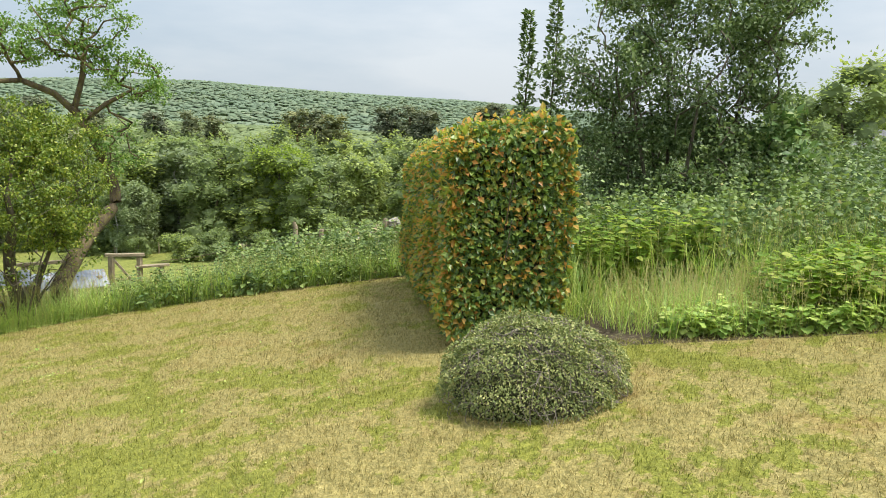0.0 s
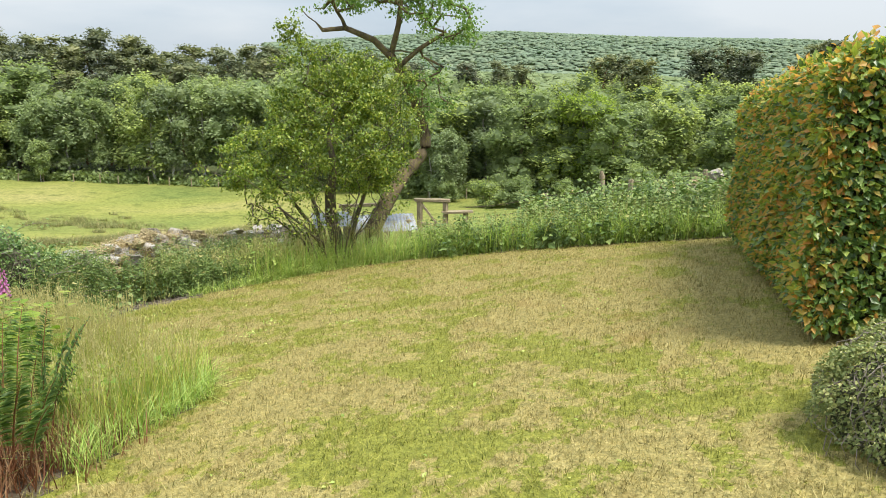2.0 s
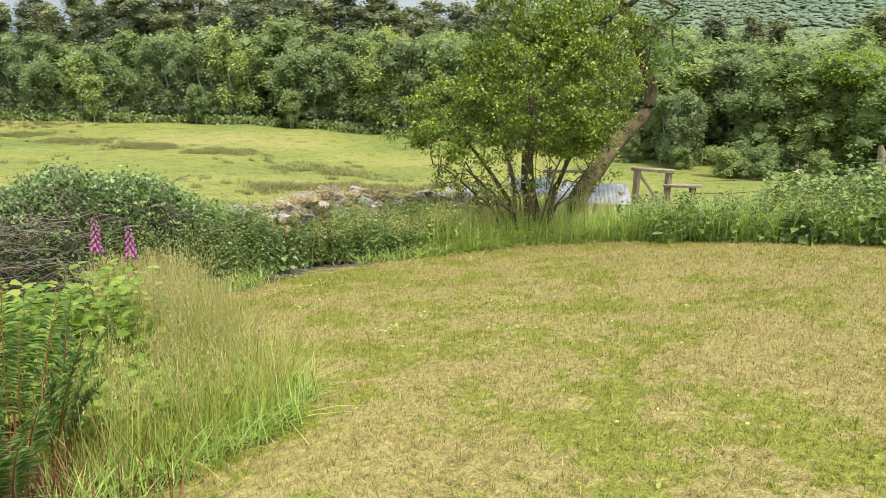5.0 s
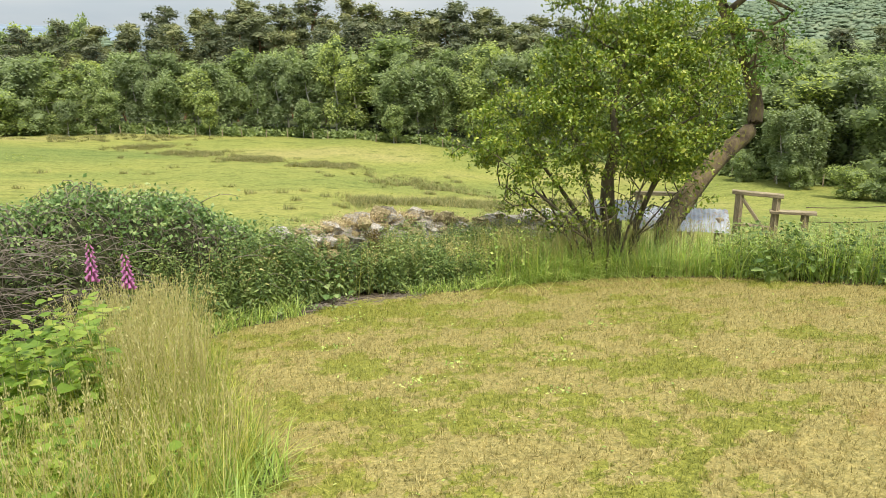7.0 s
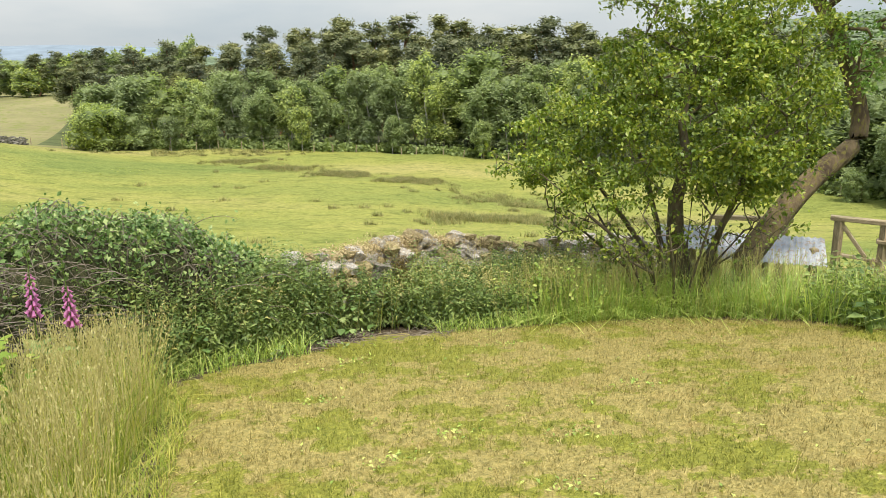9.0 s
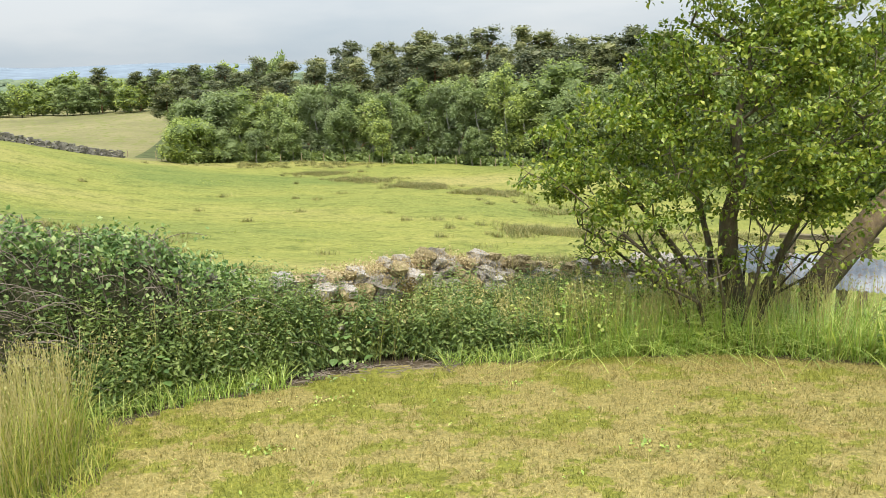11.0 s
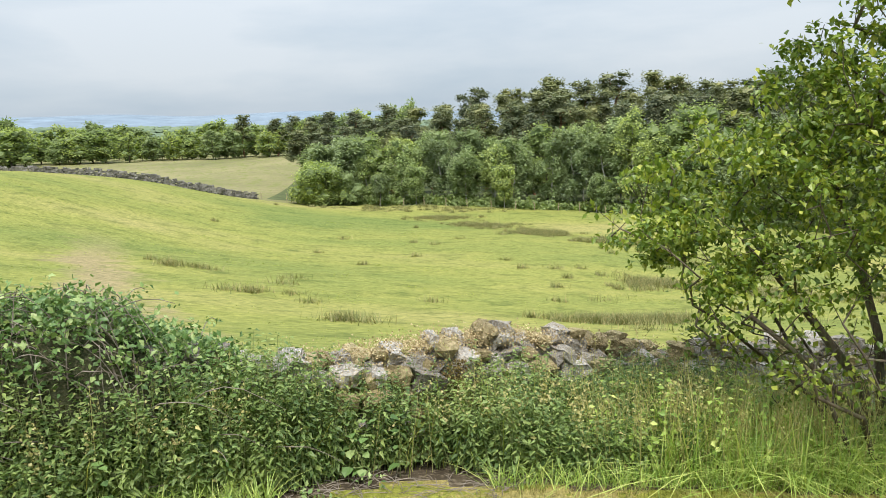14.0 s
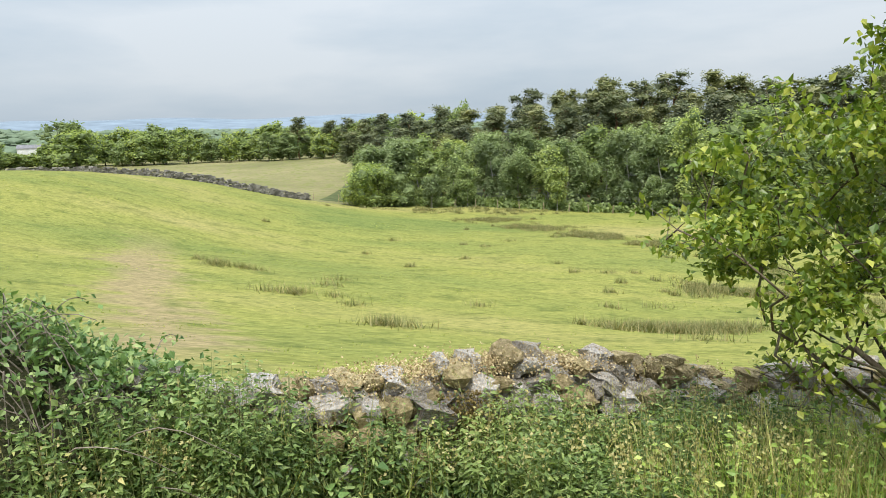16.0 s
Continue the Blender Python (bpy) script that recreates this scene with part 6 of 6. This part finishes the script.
def stile():
    """Old timber stile with posts, rails, a brace and steps."""
    t = new("timber_stile")
    o = np.array(G(7.1, 5.7))
    t.location = o
    p1, p2, p3 = (6.92, 5.88), (7.28, 5.46), (7.55, 5.12)
    for p, top in ((p1, -0.22), (p2, -0.25), (p3, -0.48)):
        beam("post", (*p, float(gz(*p)) - 0.3), (*p, top), 0.10, 0.09, t, o)
    beam("top_rail", (6.84, 5.97, -0.20), (7.34, 5.38, -0.22), 0.11, 0.06, t, o)
    beam("step_board", (7.22, 5.52, -0.48), (7.66, 5.0, -0.46), 0.16, 0.045, t, o)
    beam("brace", (6.95, 5.85, -0.30), (7.32, 5.42, -1.05), 0.07, 0.05, t, o)
    beam("rail", (6.95, 5.84, -0.72), (7.30, 5.44, -0.76), 0.08, 0.04, t, o)
    beam("rail", (7.28, 5.46, -0.95), (7.56, 5.12, -0.98), 0.08, 0.04, t, o)
    beam("step_board", (6.75, 5.75, -0.95), (7.15, 5.3, -0.95), 0.18, 0.045, t, o)
    return tagged(t, "weathered timber stile in the field fence", "stile")


stile()


def hurdle():
    t = new("timber_hurdle")
    o = np.array(G(6.25, 6.75))
    t.location = o
    beam("post", (6.5, 6.45, float(gz(6.5, 6.45)) - 0.2), (6.5, 6.45, -0.32), 0.10, 0.09, t, o)
    beam("post", (5.9, 7.1, float(gz(5.9, 7.1)) - 0.2), (5.9, 7.1, -0.36), 0.10, 0.09, t, o)
    beam("top_rail", (6.58, 6.36, -0.29), (5.8, 7.2, -0.33), 0.1, 0.06, t, o)
    beam("brace", (6.5, 6.45, -0.4), (6.1, 6.9, -0.95), 0.07, 0.05, t, o)
    return tagged(t, "weathered timber frame behind the apple trunk", "hurdle")


hurdle()


def prop(x, y, top):
    """A stub of post that carries the sheets."""
    t = new("prop_post")
    o = np.array(G(x, y))
    t.location = o
    beam("post", (x, y, o[2] - 0.2), (x, y, top), 0.1, 0.1, t, o)
    return tagged(t, "timber stub carrying the corrugated sheets", "post", "stubs under the sheets")


for x, y, top in ((5.3, 6.45, -0.50), (6.2, 5.6, -0.50), (5.95, 6.2, -0.46), (4.85, 6.4, -0.34)):
    prop(x, y, top)


def wire_fence():
    """Barbed wire from the stile along the boundary, on old posts."""
    t = new("wire_fence")
    pts = [(7.55, 5.12), (8.3, 3.6), (8.7, 1.9), (9.2, 0.6)]
    o = np.array(G(*pts[0]))
    t.location = o
    for p in pts[1:]:
        beam("post", (*p, float(gz(*p)) - 0.3), (*p, float(gz(*p)) + 1.0), 0.08, 0.08, t, o)
    for up in (0.95, 0.72, 0.5):
        line = []
        for a, c in zip(pts, pts[1:]):
            for s in np.linspace(0, 1, 6)[:-1]:
                x, y = a[0] + (c[0] - a[0]) * s, a[1] + (c[1] - a[1]) * s
                za, zc = float(gz(*a)), float(gz(*c))
                line.append((x - o[0], y - o[1], za + (zc - za) * s + up - 0.05 * math.sin(math.pi * s) - o[2]))
        part("wire", [(*tube(line, np.full(len(line), 0.006), 5), 0)], M_WIRE, t)
    return tagged(t, "rusty barbed wire fence on old timber posts", "fence")


wire_fence()


def stump_post(x, y, top):
    o = np.array(G(x, y))
    v, f = tube([(0, 0, -0.2), (0.01, 0, 0.3), (0.02, 0.02, 0.8), (0.0, 0.03, top - o[2] - 0.12), (-0.03, 0.05, top - o[2])], (0.065, 0.06, 0.055, 0.06, 0.03), 8)
    ob = new("broken_post", mesh_of("broken_post", [(v, f, 0)], [M_TIMBER], True))
    ob.location = o
    return tagged(ob, "broken pale grey fence post standing in the weeds", "post")


stump_post(8.4, 2.35, 0.55)


# posts of the fence along the wood
def field_post(x, y, h):
    o = np.array(G(x, y))
    v, f = tube([(0, 0, -0.2), (rng.normal() * 0.03, 0, h * 0.6), (rng.normal() * 0.06, 0.02, h)], (0.075, 0.07, 0.06), 6)
    ob = new("fence_post", mesh_of("fence_post", [(np.concatenate([v, [[v[-6:, 0].mean(), v[-6:, 1].mean(), h + 0.02]]]), f, 0), (np.concatenate([v[-6:], [[v[-6:, 0].mean(), v[-6:, 1].mean(), h + 0.02]]]), [(i, (i + 1) % 6, 6) for i in range(6)], 0)], [M_TIMBER]))
    ob.location = o
    return tagged(ob, "grey timber fence post along the wood edge", "fence post", "field fence posts")


for bb in np.arange(-9, 75, 1.7):
    field_post(*polar(bb + rng.normal() * 0.2, edge_dist(bb) - rng.uniform(4.0, 5.0)), rng.uniform(1.0, 1.3))

# ---- pasture: rushes, tussocks, bracken ----
RUSH = []
for cx0, cy0, rx, ry, n in ((9.2, 30.0, 2.2, 0.8, 60), (7, 97, 3.5, 2.5, 60), (12, 89, 3.5, 2.5, 80), (17, 81, 3.0, 2.5, 90), (23, 74, 3.0, 2.5, 100), (18, 47, 2.6, 2.4, 90), (24, 46, 3.0, 3.0, 90), (28, 60, 5, 6, 70), (33, 45, 4, 4, 60),
                            (4, 107, 12, 3, 90), (-1.2, 25, 0.9, 0.5, 5), (-6.5, 34, 1.0, 0.8, 6), (-12, 43, 1.6, 1.2, 8), (10, 60, 14, 25, 24), (0, 45, 16, 22, 10)):
    RUSH.append(rng.normal(size=(n, 2)) * (rx * 0.62, ry * 0.62) + (cx0, cy0))
P = np.concatenate(RUSH)
P = P[P[:, 1] > 21]
k = 95
R = np.repeat(rng.uniform(0.15, 0.50, len(P)), k)
P = np.repeat(P, k, 0) + rng.normal(size=(len(P) * k, 2)) * R[:, None]
tagged(new("rush_clumps", mesh_of("rush_clumps", [(*blades(on(P[:, 0], P[:, 1], -0.02), 0.36, 0.03, 0.45, 0.4, 0.5, 1), 0)], [L_RUSH])), "brown-green rush clumps in the damp pasture", "rushes", "", "stuff")

TUFT = leaf_mat("pasture_grass", [(0.0, (0.19, 0.24, 0.045)), (0.6, (0.29, 0.34, 0.065)), (1.0, (0.42, 0.42, 0.12))], 0.3, 0.6)
n = 420
r = 8 + 75 * rng.random(n) ** 1.3
a = np.radians(rng.uniform(-40, 62, n))
P = np.stack([r * np.sin(a), 1 + r * np.cos(a)], 1)
P = P[(-0.36 * P[:, 0] + 0.933 * P[:, 1] > 7.2) & (0.574 * P[:, 0] + 0.819 * P[:, 1] > 9.5)]
k = 34
S = np.repeat(0.03 + 0.0035 * np.hypot(P[:, 0], P[:, 1]), k)
Q = np.repeat(P, k, 0) + rng.normal(size=(len(P) * k, 2)) * (S * 4.0)[:, None]
tagged(new("pasture_tussocks", mesh_of("pasture_tussocks", [(*blades(on(Q[:, 0], Q[:, 1], -0.02), 0.05, 0.012 + 0.5 * S, 0.5, 0.5, 0.4, 1), 0)], [TUFT])), "tufts of grazed grass over the pasture", "grass", "", "stuff")

# bracken and scrub at the foot of the wood
n = 2600
bb = rng.uniform(-6.2, 80, n)
dd = np.array([edge_dist(q) for q in bb]) - rng.uniform(-2, 3.5, n)
px, py = 0.3 + dd * np.sin(np.radians(bb)), 0.8 + dd * np.cos(np.radians(bb))
k = 12
pos = np.repeat(on(px, py), k, 0) + np.concatenate([rng.normal(size=(n * k, 2)) * 0.5, np.abs(rng.normal(size=(n * k, 1))) * 0.55], 1)
tagged(new("bracken", mesh_of("bracken", [(*leaves(pos, 0.5, 0.4, 0.1, 0.6, "card"), 0)], [L_WOOD])), "bracken and scrub along the foot of the wood", "bracken", "", "stuff")


# ---- far buildings ----
def small_house(name, x, y, z, yaw, w, d, h, rise, wall_mat, roof_mat, label):
    t = new(name)
    t.matrix_basis = pose(x, y, z, 0, 0, yaw)
    b = [(-w / 2, -d / 2), (w / 2, -d / 2), (w / 2, d / 2), (-w / 2, d / 2)]
    v = [(p[0], p[1], q) for q in (-1.5, h) for p in b] + [(-w / 2, 0, h + rise), (w / 2, 0, h + rise)]
    part("wall", [(v[:8], [(0, 1, 5, 4), (1, 2, 6, 5), (2, 3, 7, 6), (3, 0, 4, 7)], 0), ([v[4], v[7], v[8]], [(0, 2, 1)], 0), ([v[5], v[6], v[9]], [(0, 1, 2)], 0)], wall_mat, t)
    e = 0.3
    for sg in (-1, 1):
        lo = [(-w / 2 - e, sg * (d / 2 + e), h - e * rise / (d / 2)), (w / 2 + e, sg * (d / 2 + e), h - e * rise / (d / 2)), (w / 2 + e, 0, h + rise), (-w / 2 - e, 0, h + rise)]
        up = [(p[0], p[1], p[2] + 0.12) for p in lo]
        part("roof", [(lo + up, [(0, 1, 2, 3), (4, 5, 6, 7), (0, 1, 5, 4), (1, 2, 6, 5), (2, 3, 7, 6), (3, 0, 4, 7)], 0)], roof_mat, t)
    return tagged(t, label, "house")


small_house("stone_house", 50.5, -22.3, 0.9, 70, 5.0, 5.0, 1.4, 1.3, M_HOUSE, M_SLATE, "stone cottage with grey slate roof among trees")
small_house("pale_barn", -199, 370, float(gz(-199, 370)) + 1.4, 20, 10.0, 6.0, 3.4, 1.6, M_PALE, M_SLATE, "pale distant barn at the foot of the hills")


# ---- fine cover of the lawn ----
def lawn_grass():
    near = [(-7.5, -7.5), (0.3, -7.5), (0.3, -4.6), (0.3, -4.2), (5.9, -1.2), (5.3, 1.2), (4.2, 3.9), (3.4, 4.8), (0.8, 5.15), (0.1, 5.4), (-0.7, 4.88), (-2.0, 4.25), (-2.0, 1.05), (-2.95, 0.3), (-3.95, 0.0), (-7.5, 1.0)]
    p = scatter_in(near, 520000)
    clump = np.sin(p[:, 0] * 9 + 3 * np.sin(p[:, 1] * 7)) * np.sin(p[:, 1] * 11 + 2 * np.sin(p[:, 0] * 5))
    p = p[(rng.random(len(p)) < 0.75 + 0.3 * clump) & ~(((p[:, 0] - 0.2) / 0.75) ** 2 + ((p[:, 1] - 5.2) / 0.28) ** 2 < rng.uniform(0.5, 1.2, len(p)))]
    tall = 0.034 + 0.014 * np.sin(p[:, 0] * 23 + 4 * np.sin(p[:, 1] * 13)) * np.sin(p[:, 1] * 19 + 3 * np.sin(p[:, 0] * 17))
    v, f = blades(on(p[:, 0], p[:, 1], -0.004), tall, 0.0056, 0.6, 0.6, 0.5, 1)
    tagged(new("lawn_grass", mesh_of("lawn_grass", [(v, f, 0)], [M_BLADE])), "short mown grass, green with scorched straw patches", "grass", "", "stuff")


lawn_grass()
# clover and plantain in the turf
q = np.concatenate([rng.normal(size=(34, 2)) * (0.10, 0.06) + c for c in ((-0.75, 1.97), (-0.02, 1.22), (-0.3, 2.2), (0.4, 1.9), (1.3, 2.6), (-0.9, 3.3), (-0.4, 4.35), (1.0, 4.3))] + [scatter_in([(-5, -3), (0, -3), (4, 3), (0, 5), (-1.8, 4), (-2, 1)], 300)])
tagged(new("turf_weeds", mesh_of("turf_weeds", [(*leaves(on(q[:, 0], q[:, 1], 0.012), 0.03, 0.3, -0.1, 0.9), 0)], [L_LUSH])), "flat green clover and plantain in the lawn", "weeds", "", "stuff")

# dry twigs and dead stalks on the bare strip before the nettles
tw = []
for i in range(150):
    x, y = rng.uniform(-0.9, 1.0), 5.2 + rng.normal() * 0.16
    L, a = rng.uniform(0.06, 0.24), rng.uniform(0, 6.28)
    z = float(gz(x, y)) + 0.012
    tw.append(tube([(x, y, z), (x + L * 0.5 * math.cos(a), y + L * 0.5 * math.sin(a), z + 0.012), (x + L * math.cos(a), y + L * math.sin(a), z + 0.004)], (0.003, 0.0028, 0.0018), 4))
tagged(new("dry_litter", mesh_of("dry_litter", [(*join(tw), 0)], [M_TWIG])), "dry stalks and twigs on bare earth", "litter", "", "stuff")
